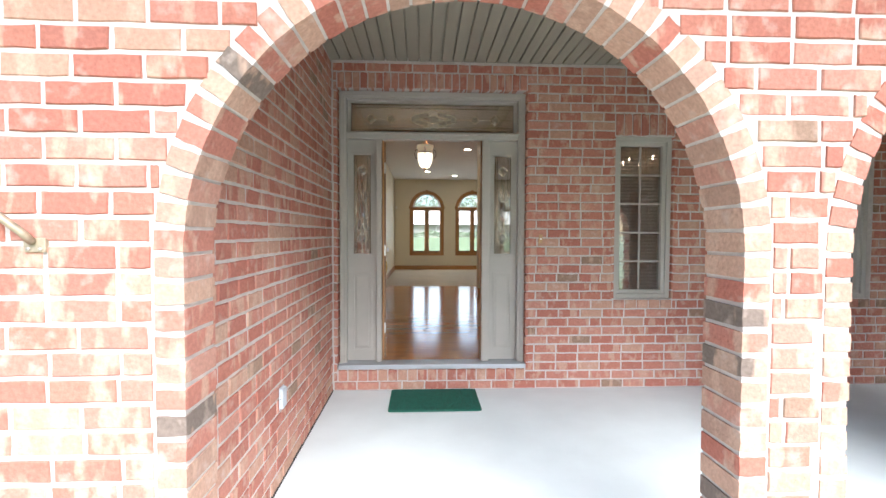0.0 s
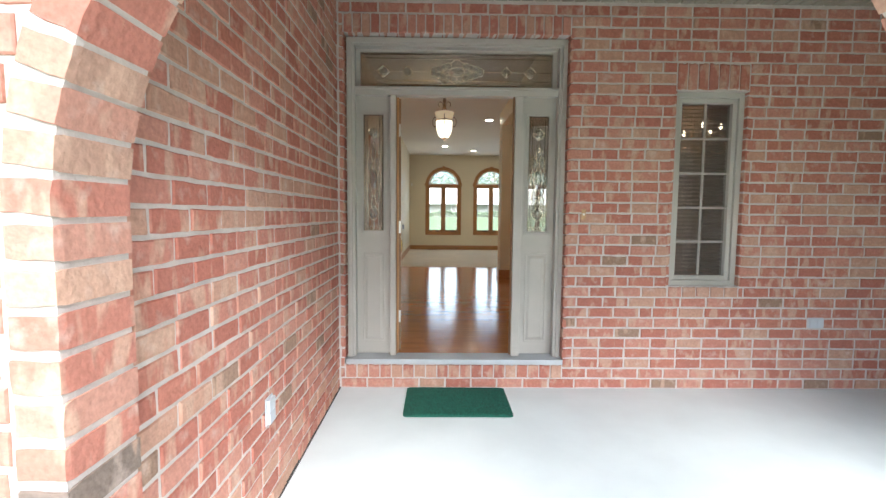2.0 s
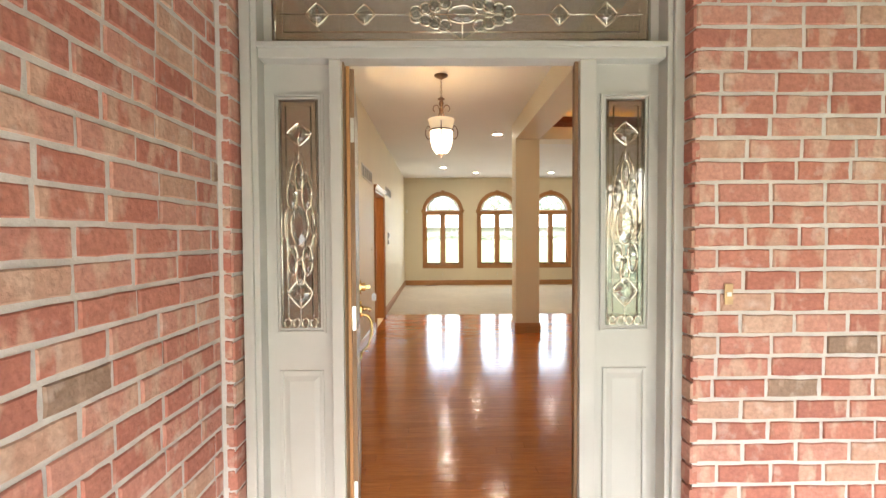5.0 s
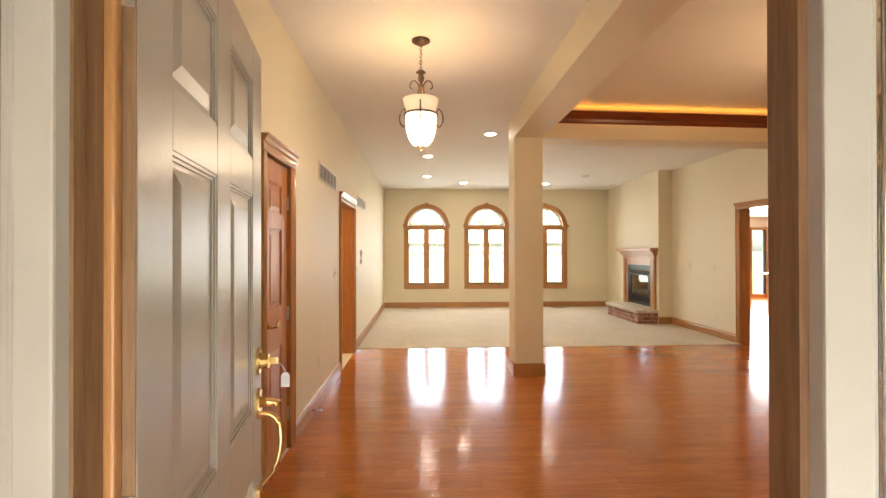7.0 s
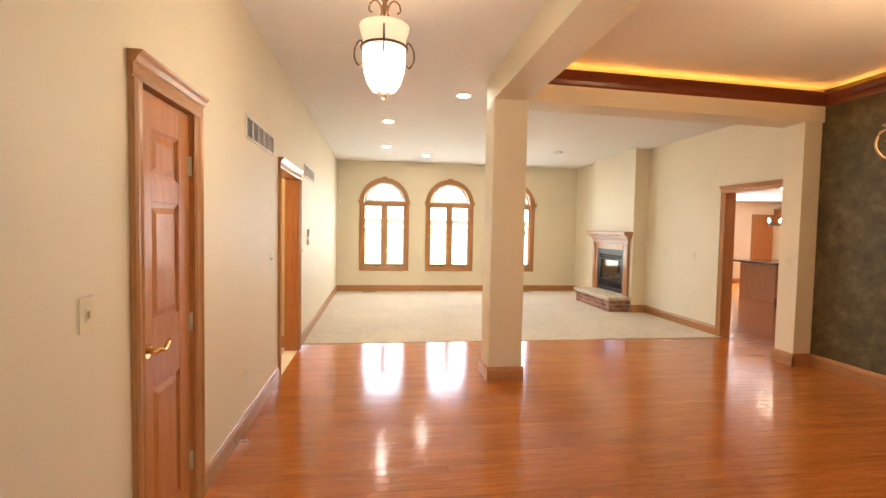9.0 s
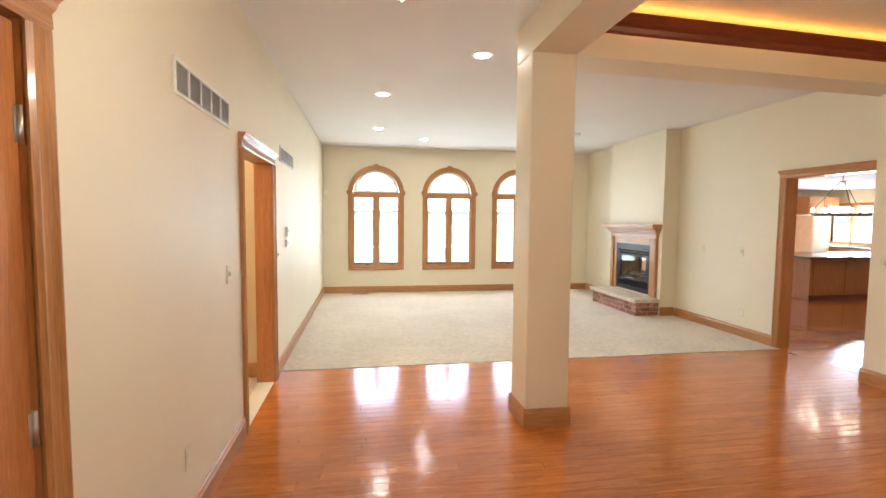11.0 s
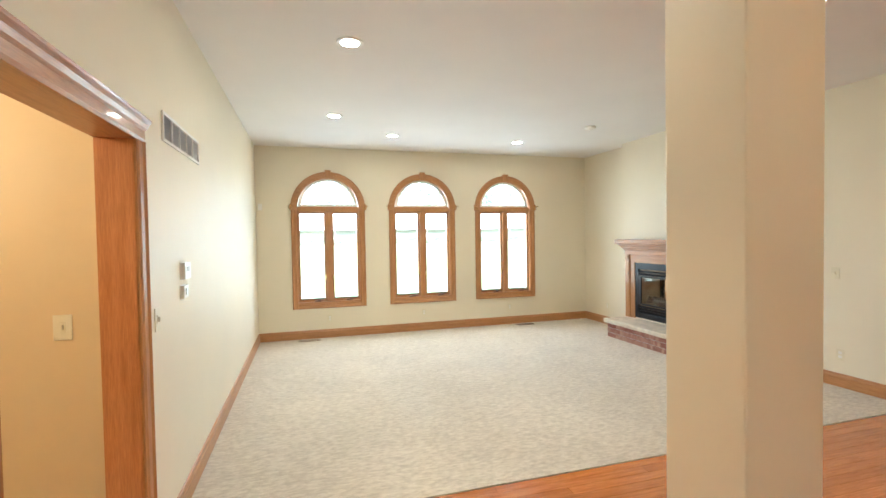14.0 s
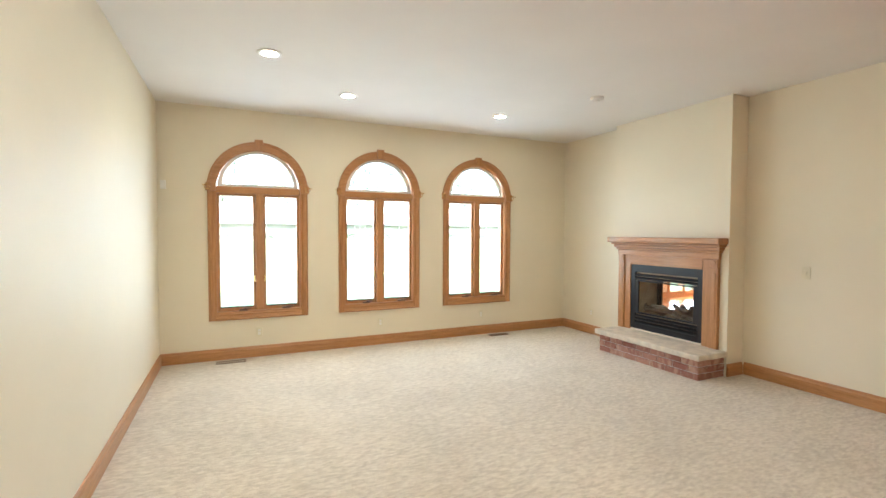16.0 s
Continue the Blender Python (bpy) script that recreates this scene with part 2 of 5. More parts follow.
def glass_material(name, tint=(1, 1, 1), rough=0.0, wave=0.0, base=0.03):
    """A thin pane: clear through, with the gloss of glass."""
    m = bpy.data.materials.new(name)
    m.use_nodes = True
    nt = m.node_tree
    nt.nodes.remove(nt.nodes["Principled BSDF"])
    out = nt.nodes["Material Output"]
    clear, gloss, mix = nt.nodes.new("ShaderNodeBsdfTransparent"), nt.nodes.new("ShaderNodeBsdfGlossy"), nt.nodes.new("ShaderNodeMixShader")
    clear.inputs[0].default_value = (*tint, 1)
    gloss.inputs["Roughness"].default_value = rough
    lw = nt.nodes.new("ShaderNodeLayerWeight")
    lw.inputs[0].default_value = 0.5
    steep = nt.nodes.new("ShaderNodeMath")
    steep.operation = "POWER"
    steep.inputs[1].default_value = 4.0
    total = nt.nodes.new("ShaderNodeMath")
    total.operation = "MULTIPLY_ADD"
    total.inputs[1].default_value, total.inputs[2].default_value = 0.6, base
    nt.links.new(lw.outputs["Facing"], steep.inputs[0])
    nt.links.new(steep.outputs[0], total.inputs[0])
    if wave:
        n = noise_at(nt, 30.0, 2.0)
        bn = add(nt, "ShaderNodeBump", Strength=wave, Distance=0.01)
        nt.links.new(n.outputs[0], bn.inputs["Height"])
        nt.links.new(bn.outputs[0], gloss.inputs["Normal"])
    nt.links.new(total.outputs[0], mix.inputs[0])
    nt.links.new(clear.outputs[0], mix.inputs[1])
    nt.links.new(gloss.outputs[0], mix.inputs[2])
    nt.links.new(mix.outputs[0], out.inputs[0])
    return m


def glow(name, colour, strength):
    m, nt, b = material(name)
    b.inputs["Base Color"].default_value = (*colour, 1)
    b.inputs["Emission Color"].default_value = (*colour, 1)
    b.inputs["Emission Strength"].default_value = strength
    return m


M_CARPET, M_PAPER = carpet_material(), wallpaper_material()
M_GLASS = glass_material("window_glass", (0.97, 0.99, 0.98))
M_DIM = glass_material("porch_window_glass", (0.7, 0.7, 0.7), 0.0, 0.02, 0.34)
M_LEADED = glass_material("bevelled_glass", (0.74, 0.73, 0.7), 0.015, 0.08, 0.2)
M_JEWEL = glass_material("bevelled_jewel_glass", (0.85, 0.85, 0.83), 0.05, 0.5, 0.3)
M_BULB = glow("lamp_glow", (1.0, 0.88, 0.66), 22)
M_CANDLE_GLOW = glow("candle_bulb_glow", (1.0, 0.8, 0.5), 9)
M_SHADE = glow("frosted_shade", (1.0, 0.82, 0.55), 0.07)
M_SHADE_LOW = glow("frosted_shade_lit", (1.0, 0.88, 0.66), 0.6)
M_COVE = glow("rope_light", (1.0, 0.42, 0.06), 1.3)

# ---- mesh helpers ----


def box(bm, x0, y0, z0, x1, y1, z1, bevel=0.0):
    vs = [bm.verts.new((x, y, z)) for x in (x0, x1) for y in (y0, y1) for z in (z0, z1)]
    fs = [bm.faces.new([vs[i] for i in f]) for f in ((0, 1, 3, 2), (4, 6, 7, 5), (0, 4, 5, 1), (2, 3, 7, 6), (0, 2, 6, 4), (1, 5, 7, 3))]
    if bevel:
        es = list({e for f in fs for e in f.edges})
        bmesh.ops.bevel(bm, geom=es, offset=bevel, segments=2, affect="EDGES", profile=0.6)


def prism(bm, pts, axis, a, b):
    """A closed outline pushed along an axis; the outline's two numbers are the other two axes, in order."""
    def at(p, s):
        q = list(p)
        q.insert("xyz".index(axis), s)
        return q
    n = len(pts)
    lo, hi = [bm.verts.new(at(p, a)) for p in pts], [bm.verts.new(at(p, b)) for p in pts]
    bm.faces.new(lo[::-1]), bm.faces.new(hi)
    for i in range(n):
        bm.faces.new((lo[i], lo[(i + 1) % n], hi[(i + 1) % n], hi[i]))


def lathe(bm, profile, x, y, n=24, caps=True):
    """A turned shape round an upright axis; profile: radius, height."""
    rings = [[bm.verts.new((x + max(r, 1e-4) * math.cos(k * math.tau / n), y + max(r, 1e-4) * math.sin(k * math.tau / n), z)) for k in range(n)] for r, z in profile]
    for p, q in zip(rings, rings[1:]):
        for k in range(n):
            f = bm.faces.new((p[k], p[(k + 1) % n], q[(k + 1) % n], q[k]))
            f.smooth = True
    if caps:
        bm.faces.new(rings[0][::-1]), bm.faces.new(rings[-1])


def tube(bm, pts, r, n=8):
    """A round bar along points."""
    pts = [Vector(p) for p in pts]
    rings = []
    for i, p in enumerate(pts):
        d = (pts[min(i + 1, len(pts) - 1)] - pts[max(i - 1, 0)]).normalized()
        side = d.cross(Vector((0, 0, 1)) if abs(d.z) < 0.9 else Vector((1, 0, 0))).normalized()
        up = side.cross(d)
        rr = r[i] if isinstance(r, (list, tuple)) else r
        rings.append([bm.verts.new(p + rr * (math.cos(k * math.tau / n) * side + math.sin(k * math.tau / n) * up)) for k in range(n)])
    for p, q in zip(rings, rings[1:]):
        for k in range(n):
            f = bm.faces.new((p[k], q[k], q[(k + 1) % n], p[(k + 1) % n]))
            f.smooth = True
    bm.faces.new(rings[0]), bm.faces.new(rings[-1][::-1])


def smooth(pts, n=5):
    """A soft line through points."""
    pts = [Vector(p) for p in pts]
    ext = [2 * pts[0] - pts[1]] + pts + [2 * pts[-1] - pts[-2]]
    out = []
    for a, b, c, d in zip(ext, ext[1:], ext[2:], ext[3:]):
        for k in range(n):
            t = k / n
            out.append(0.5 * (2 * b + (c - a) * t + (2 * a - 5 * b + 4 * c - d) * t * t + (3 * b - a - 3 * c + d) * t ** 3))
    return out + [pts[-1]]


def ring_arc(bm, cx, cz, r0, r1, y0, y1, a0=0.0, a1=math.pi, n=28):
    """A flat band bent round an arch in the plane of x and z."""
    vs = []
    for k in range(n + 1):
        a = a0 + (a1 - a0) * k / n
        vs.append([bm.verts.new((cx + r * math.cos(a), y, cz + r * math.sin(a))) for r, y in ((r0, y0), (r1, y0), (r1, y1), (r0, y1))])
    for p, q in zip(vs, vs[1:]):
        for k in range(4):
            bm.faces.new((p[k], p[(k + 1) % 4], q[(k + 1) % 4], q[k]))
    bm.faces.new(vs[0]), bm.faces.new(vs[-1][::-1])


def mesh_of(bm, name, mat):
    bmesh.ops.recalc_face_normals(bm, faces=bm.faces)
    me = bpy.data.meshes.new(name)
    bm.to_mesh(me)
    bm.free()
    me.materials.append(mat)
    return me


def part(name, bm, mat, parent=None, label=""):
    ob = new(name, mesh_of(bm, name, mat))
    ob.parent = parent
    if label:
        ob["label"] = label
    return ob


def boxes(name, mat, parent, *dims, bevel=0.0, label=""):
    bm = bmesh.new()
    for d in dims:
        box(bm, *d, bevel=bevel)
    return part(name, bm, mat, parent, label)


def thing(name, label, category, place=(0, 0, 0), group="", kind=""):
    ob = new(name)
    ob.location = place
    return tagged(ob, label, category, group, kind)


def structure(name, bm, mat, label, category):
    return tagged(part(name, bm, mat), label, category, kind="structure")


def wall_x(bm, x0, x1, z0, z1, y0, y1, holes=()):
    """A wall along x with openings (xa, xb, za, zb, arched); for an arched one zb is the springing."""
    x = x0
    for xa, xb, za, zb, arched in sorted(holes):
        if xa > x:
            box(bm, x, y0, z0, xa, y1, z1)
        if za > z0:
            box(bm, xa, y0, z0, xb, y1, za)
        if arched:
            c, r, n = (xa + xb) / 2, (xb - xa) / 2, 24
            for k in range(n):
                xs = [c - r * math.cos(math.pi * (k + j) / n) for j in (0, 1)]
                zs = [zb + r * math.sin(math.pi * (k + j) / n) for j in (0, 1)]
                prism(bm, [(xs[0], zs[0]), (xs[1], zs[1]), (xs[1], z1), (xs[0], z1)], "y", y0, y1)
        else:
            box(bm, xa, y0, zb, xb, y1, z1)
        x = xb
    box(bm, x, y0, z0, x1, y1, z1)


def wall_y(bm, y0, y1, z0, z1, x0, x1, holes=()):
    y = y0
    for ya, yb, za, zb in sorted(holes):
        if ya > y:
            box(bm, x0, y, z0, x1, ya, z1)
        if za > z0:
            box(bm, x0, ya, z0, x1, yb, za)
        box(bm, x0, ya, zb, x1, yb, z1)
        y = yb
    if y < y1:
        box(bm, x0, y, z0, x1, y1, z1)


# ---- large structure: inside ----
R_WIN = 0.49
W_SPRING, W_SILL = 2.25, 0.76
FRONT_HOLES = [(-0.73, 0.98, 0.19, 2.71, False), (1.81, 2.37, 0.79, 2.305, False), (3.75, 4.31, 0.79, 2.305, False)]
bm = bmesh.new()
wall_x(bm, WX - 0.15, EX + 0.15, 0, 3.6, FRONT + 0.11, FRONT_IN, FRONT_HOLES)
structure("wall_south", bm, M_WALL, "cream painted front wall around the entry door", "wall")
bm = bmesh.new()
wall_x(bm, WX - 0.15, EX + 0.15, 0, 3.6, BACK, BACK + 0.2, [(c - R_WIN, c + R_WIN, W_SILL, W_SPRING, True) for c in WINDOWS])
structure("wall_north", bm, M_WALL, "cream painted wall with three arched windows", "wall")
bm = bmesh.new()
wall_y(bm, FRONT_IN, BACK, 0, 3.6, WX - 0.14, WX, [(6.35, 6.88, FLOOR, 2.25), (8.965, 10.005, FLOOR, 2.25)])
structure("wall_west", bm, M_WALL, "long cream painted wall with two wood-trimmed doorways", "wall")
bm = bmesh.new()
wall_y(bm, 8.93, BACK, 0, 3.6, EX, EX + 0.14, [(9.2, 10.34, FLOOR - 0.03, 2.28), (12.54, 13.57, 0.5, 1.33)])
structure("wall_east", bm, M_WALL, "cream painted wall with a cased kitchen opening", "wall")
bm = bmesh.new()
box(bm, EX - 0.1, 13.75, 0, EX - 0.004, BACK, 3.6)
structure("wall_east_corner", bm, M_WALL, "cream painted wall beside the chimney breast", "wall")
bm = bmesh.new()
box(bm, EX, FRONT_IN, 0, EX + 0.14, 8.93, 3.6)
structure("wall_dining", bm, M_PAPER, "dark olive mottled wallpaper on the dining wall", "wall")
bm = bmesh.new()
box(bm, 4.75, 8.93, FLOOR, EX - 0.004, 9.18, 2.94)
structure("wall_stub", bm, M_WALL, "short cream wall end under the beam", "wall")
bm = bmesh.new()
wall_y(bm, 12.26, 13.88, FLOOR, 3.3, 4.70, EX - 0.002, [(12.54, 13.57, 0.5, 1.33)])
structure("chimney_breast", bm, M_WALL, "cream painted chimney breast rising to the ceiling", "chimney breast")
bm = bmesh.new()
box(bm, WX, FRONT_IN, CEIL, 1.143, 8.72, CEIL + 0.12)
box(bm, WX, 9.055, CEIL, EX - 0.002, BACK, CEIL + 0.12)
box(bm, WX, 8.72, CEIL, 1.143, 9.055, CEIL + 0.12)
structure("ceiling", bm, M_CEIL, "smooth white painted ceiling", "ceiling")
bm = bmesh.new()
box(bm, 1.3, FRONT_IN, 3.3, EX + 0.1, 9.1, 3.42)
structure("ceiling_dining", bm, M_CEIL, "raised white tray ceiling over the dining area", "ceiling")
bm = bmesh.new()
box(bm, 1.143, FRONT_IN, 2.94, 1.479, 8.72, 3.25)
prism(bm, [(1.143, 8.72), (EX - 0.004, 8.9), (EX - 0.004, 9.235), (1.143, 9.055)], "z", 2.94, 3.25)
structure("beam", bm, M_WALL, "cream boxed ceiling beams meeting over the post", "beam")
bm = bmesh.new()
box(bm, 1.143, 8.72, FLOOR, 1.479, 9.055, 2.94, bevel=0.008)
structure("post", bm, M_WALL, "square cream painted post on the wood floor", "post")
bm = bmesh.new()
box(bm, WX, 10.29, FLOOR - 0.1, EX - 0.003, BACK, FLOOR + 0.006)
structure("floor_carpet", bm, M_CARPET, "beige textured looped carpet", "carpet")
bm = bmesh.new()
box(bm, WX - 0.14, FRONT_IN - 0.1, FLOOR - 0.12, EX + 0.1, 10.288, FLOOR - 0.012)
box(bm, EX + 0.1, 8.05, FLOOR - 0.12, 13.3, 17.0, FLOOR - 0.012)
floor_wood = structure("floor_wood", bm, M_CHERRY, "glossy orange cherry strip floor", "floor")
# Unseen box added behind the closet door so no outside light leaks in.
bm = bmesh.new()
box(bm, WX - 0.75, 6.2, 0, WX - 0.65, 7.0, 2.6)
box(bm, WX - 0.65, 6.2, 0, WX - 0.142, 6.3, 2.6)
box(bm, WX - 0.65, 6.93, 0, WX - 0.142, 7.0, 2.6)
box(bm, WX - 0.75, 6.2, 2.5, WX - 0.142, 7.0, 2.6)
structure("wall_closet_block", bm, M_HALL, "unseen tan box stopping light leaks behind the closet door", "wall")
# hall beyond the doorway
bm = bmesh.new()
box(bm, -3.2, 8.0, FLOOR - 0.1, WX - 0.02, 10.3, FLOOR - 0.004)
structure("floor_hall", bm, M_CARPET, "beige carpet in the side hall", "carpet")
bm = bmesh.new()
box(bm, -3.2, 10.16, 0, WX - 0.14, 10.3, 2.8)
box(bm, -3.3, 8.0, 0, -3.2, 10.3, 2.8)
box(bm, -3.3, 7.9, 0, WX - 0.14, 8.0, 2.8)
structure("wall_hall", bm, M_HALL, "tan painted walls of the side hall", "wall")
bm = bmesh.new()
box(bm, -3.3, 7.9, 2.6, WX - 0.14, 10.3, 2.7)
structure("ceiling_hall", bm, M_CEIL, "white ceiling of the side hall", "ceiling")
# Added fill to brighten the hall; it has no fixture.
point_light("hall_fill", (-2.1, 9.2, 2.45), 5, (1.0, 0.78, 0.5), 0.1)
# kitchen beyond the opening
bm = bmesh.new()
KX, KY = 13.2, 16.9
wall_x(bm, EX + 0.14, KX, 0, 2.75, KY, KY + 0.15, [(9.5, 10.45, 0.25, 2.25, False)])
wall_y(bm, 8.0, KY + 0.15, 0, 2.75, KX, KX + 0.15, [(15.6, 16.75, 1.2, 2.2)])
box(bm, EX + 0.14, 8.0, 0, KX, 8.15, 2.75)
structure("wall_kitchen", bm, M_WALL, "warm cream kitchen walls with windows", "wall")
bm = bmesh.new()
box(bm, EX + 0.14, 8.0, 2.65, KX, KY, 2.75)
structure("ceiling_kitchen", bm, M_CEIL, "white kitchen ceiling", "ceiling")
area_light("kitchen_daylight", look((KX - 0.02, 16.15, 1.7), (8.0, 14, 0.8)), 1.1, 0.95, 12, (0.95, 0.98, 1.0))
area_light("nook_daylight", look((9.98, KY - 0.02, 1.3), (8.6, 12, 0.6)), 0.9, 1.9, 26, (0.95, 0.98, 1.0))

# ---- large structure: porch ----
AY0, AY1 = 1.171, 1.38
ARCHES = ((0.187, 0.884), (2.329, 0.884))
SPRING, RING = 1.33, 0.096
PORCH = -0.04
bm = bmesh.new()
wall_x(bm, -2.6, 4.9, PORCH - 0.02, 3.5, AY0 + 0.005, AY1 - 0.006, [(c - r - 0.007, c + r + 0.007, PORCH - 0.04, SPRING, True) for c, r in ARCHES])
arch_wall = structure("wall_arcade", bm, M_MORTAR, "pink-red brick porch wall with round arches", "brick wall")
bm = bmesh.new()
box(bm, -1.1, AY1 - 0.004, PORCH - 0.02, -0.786, FRONT + 0.1, SOFFIT + 0.2)
side_wall = structure("wall_porch_side", bm, M_MORTAR, "red brick side wall of the porch", "brick wall")
bm = bmesh.new()
wall_x(bm, -0.786, 5.0, PORCH - 0.02, SOFFIT + 0.2, FRONT + 0.006, FRONT + 0.11, [(-0.74, 0.996, 0.15, 2.7, False)] + FRONT_HOLES[1:])
front_wall = structure("wall_porch_back", bm, M_MORTAR, "red brick house wall around the entry", "brick wall")
# Out of view; the opening is added to let daylight onto the house wall.
bm = bmesh.new()
wall_y(bm, AY0, FRONT + 0.1, PORCH - 0.02, 3.5, 4.9, 5.1, [(1.65, 3.6, PORCH - 0.02, 2.25)])
structure("wall_unseen_end", bm, M_MORTAR, "unseen porch end wall, opening added to let daylight in", "brick wall")
bm = bmesh.new()
box(bm, -2.6, 0.9, -0.13, 5.0, FRONT + 0.05, PORCH, bevel=0.01)
structure("floor_porch", bm, M_CONCRETE, "pale grey painted concrete porch floor", "porch floor")
bm = bmesh.new()
n = 60
for k in range(n):
    x = -1.0 + k * 0.1
    box(bm, x + 0.006, AY1 - 0.02, SOFFIT, x + 0.094, FRONT + 0.06, SOFFIT + 0.03, bevel=0.004)
box(bm, -1.0, AY1 - 0.02, SOFFIT + 0.028, 5.0, FRONT + 0.08, SOFFIT + 0.06)
structure("ceiling_porch", bm, M_SOFFIT, "grey-beige slatted porch ceiling", "porch ceiling")
bm = bmesh.new()
box(bm, -4, -0.5, 3.5, 12, 17.5, 3.7)
structure("roof", bm, M_ROOF, "flat roof slab over the house", "roof")
bm = bmesh.new()
prism(bm, [(-400, -0.6), (400, -0.6), (400, 0.8), (70, 0.8), (18, -0.14), (-400, -0.14)], "x", -400, 400)
structure("ground", bm, M_GRASS, "green mown lawn round the house", "lawn")
# Unseen walk, added and sized for the light it bounces into the porch.
bm = bmesh.new()
box(bm, -1.3, -9, -0.2, 1.7, 0.9, -0.06)
structure("bounce_walk", bm, M_WALK, "unseen concrete walk, sized for bounce into the porch", "walk")

# ---- trim ----
CASING = [(0, 0), (0, 0.024), (0.014, 0.03), (0.026, 0.02), (0.055, 0.015), (0.07, 0.02), (0.085, 0.012), (0.085, 0)]
HEAD = [(0, 0), (0, 0.016), (0.012, 0.024), (0.05, 0.022), (0.06, 0.032), (0.078, 0.04), (0.09, 0.052), (0.1, 0.055), (0.1, 0)]
BASE = [(0, 0), (0, 0.018), (0.105, 0.018), (0.118, 0.012), (0.132, 0.01), (0.14, 0.004), (0.14, 0)]


def cased_opening(name, x, out, ya, yb, top, depth, label, near=True):
    """Wood casing and jambs of an opening in a wall along y; out: the side that it shows (+1 or -1)."""
    frame_ob = thing(name, label, "door casing", (x, (ya + yb) / 2, FLOOR), kind="structure")
    frame_ob.location = (0, 0, 0)
    for edge, side in ((ya, -1), (yb, 1)):
        if side < 0 and not near:
            continue
        bm = bmesh.new()
        prism(bm, [(x + out * o, edge + side * (0.085 - a)) for a, o in CASING], "z", FLOOR, top)
        part("casing_leg", bm, M_OAK_Z, frame_ob)
    bm = bmesh.new()
    prism(bm, [(x + out * o, top + a) for a, o in HEAD], "y", ya - 0.09, yb + 0.09)
    part("casing_head", bm, M_OAK_Y, frame_ob)
    xa, xb = sorted((x + out * 0.004, x - out * (depth + 0.01)))
    boxes("jamb", M_RED_Z, frame_ob, (xa, yb, FLOOR, xb, yb + 0.02, top))
    boxes("jamb", M_RED_Z, frame_ob, (xa, ya - 0.02, FLOOR, xb, ya, top))
    boxes("head_jamb", M_OAK_Y, frame_ob, (xa, ya - 0.02, top, xb, yb + 0.02, top + 0.02))
    return frame_ob


cased_opening("trim_hall_doorway", WX, 1, 8.985, 9.985, 2.23, 0.14, "honey oak casing round the open hall doorway")
cased_opening("trim_kitchen_opening", EX, -1, 9.24, 10.32, 2.26, 0.14, "honey oak casing round the kitchen opening")
closet_trim = cased_opening("trim_closet", WX, 1, 6.355, 6.875, 2.24, 0.14, "stained wood casing round the closet door")


def baseboard(runs):
    """Runs: axis, wall's place, side it faces, from, to."""
    for axis, at, out, a, b in runs:
        bm = bmesh.new()
        pts = [(at + out * o, FLOOR + h) for h, o in BASE]
        prism(bm, pts, axis, a, b)
        tagged(part("baseboard", bm, M_OAK_Y if axis == "y" else M_OAK_X), "honey oak baseboard along the cream wall", "baseboard", kind="structure")


baseboard([("y", WX, 1, FRONT_IN, 6.27), ("y", WX, 1, 6.96, 8.92), ("y", WX, 1, 10.065, BACK - 0.02), ("x", BACK, -1, WX, EX - 0.1),
           ("y", EX, -1, 10.41, 12.24), ("x", 12.26, -1, 4.70, EX - 0.02), ("y", EX - 0.1, -1, 13.9, BACK - 0.02), ("y", 4.75, -1, 8.912, 9.198),
           ("x", 8.93, -1, 4.732, EX - 0.02), ("x", 9.18, 1, 4.75, EX - 0.02), ("y", EX, -1, FRONT_IN + 0.02, 8.91), ("x", 8.72, -1, 1.125, 1.497), ("x", 9.055, 1, 1.125, 1.497),
           ("y", 1.143, -1, 8.72, 9.055), ("y", 1.479, 1, 8.72, 9.055), ("x", 10.16, -1, -3.2, WX - 0.15), ("x", KY, -1, 5.2, 11.2), ("y", EX + 0.14, 1, 10.41, KY)])
# crown and rope light of the tray ceiling
CROWN = [(0, 0), (0.02, 0.012), (0.05, 0.02), (0.07, 0.05), (0.1, 0.075), (0.115, 0.09), (0.125, 0.09), (0.125, 0.07), (0.03, 0)]
for axis, at, out, a, b in (("x", 8.72, -1, 1.479, EX), ("y", EX, -1, FRONT_IN, 8.88), ("y", 1.479, 1, FRONT_IN, 8.72), ("x", FRONT_IN, 1, 1.479, EX)):
    bm = bmesh.new()
    prism(bm, [(at + out * o, 3.11 + h) for h, o in CROWN], axis, a, b)
    skew = Matrix.Translation((1.479, 8.72, 0)) @ pose(0, 0, 0, 0, 0, 2.69) @ Matrix.Translation((-1.479, -8.72, 0)) if at == 8.72 else Matrix()
    bm.transform(skew)
    tagged(part("crown_moulding", bm, M_CHERRY), "dark cherry crown moulding below the tray ceiling", "crown moulding", kind="structure")
    bm = bmesh.new()
    s, o = (0.2, at + out * 0.035)
    tube(bm, [(a + 0.1, o, 3.232), (b - 0.1, o, 3.232)] if axis == "x" else [(o, a + 0.1, 3.232), (o, b - 0.1, 3.232)], 0.012)
    bm.transform(skew)
    tagged(part("rope_light", bm, M_COVE), "glowing amber rope light behind the crown", "rope light", group="cove lights")


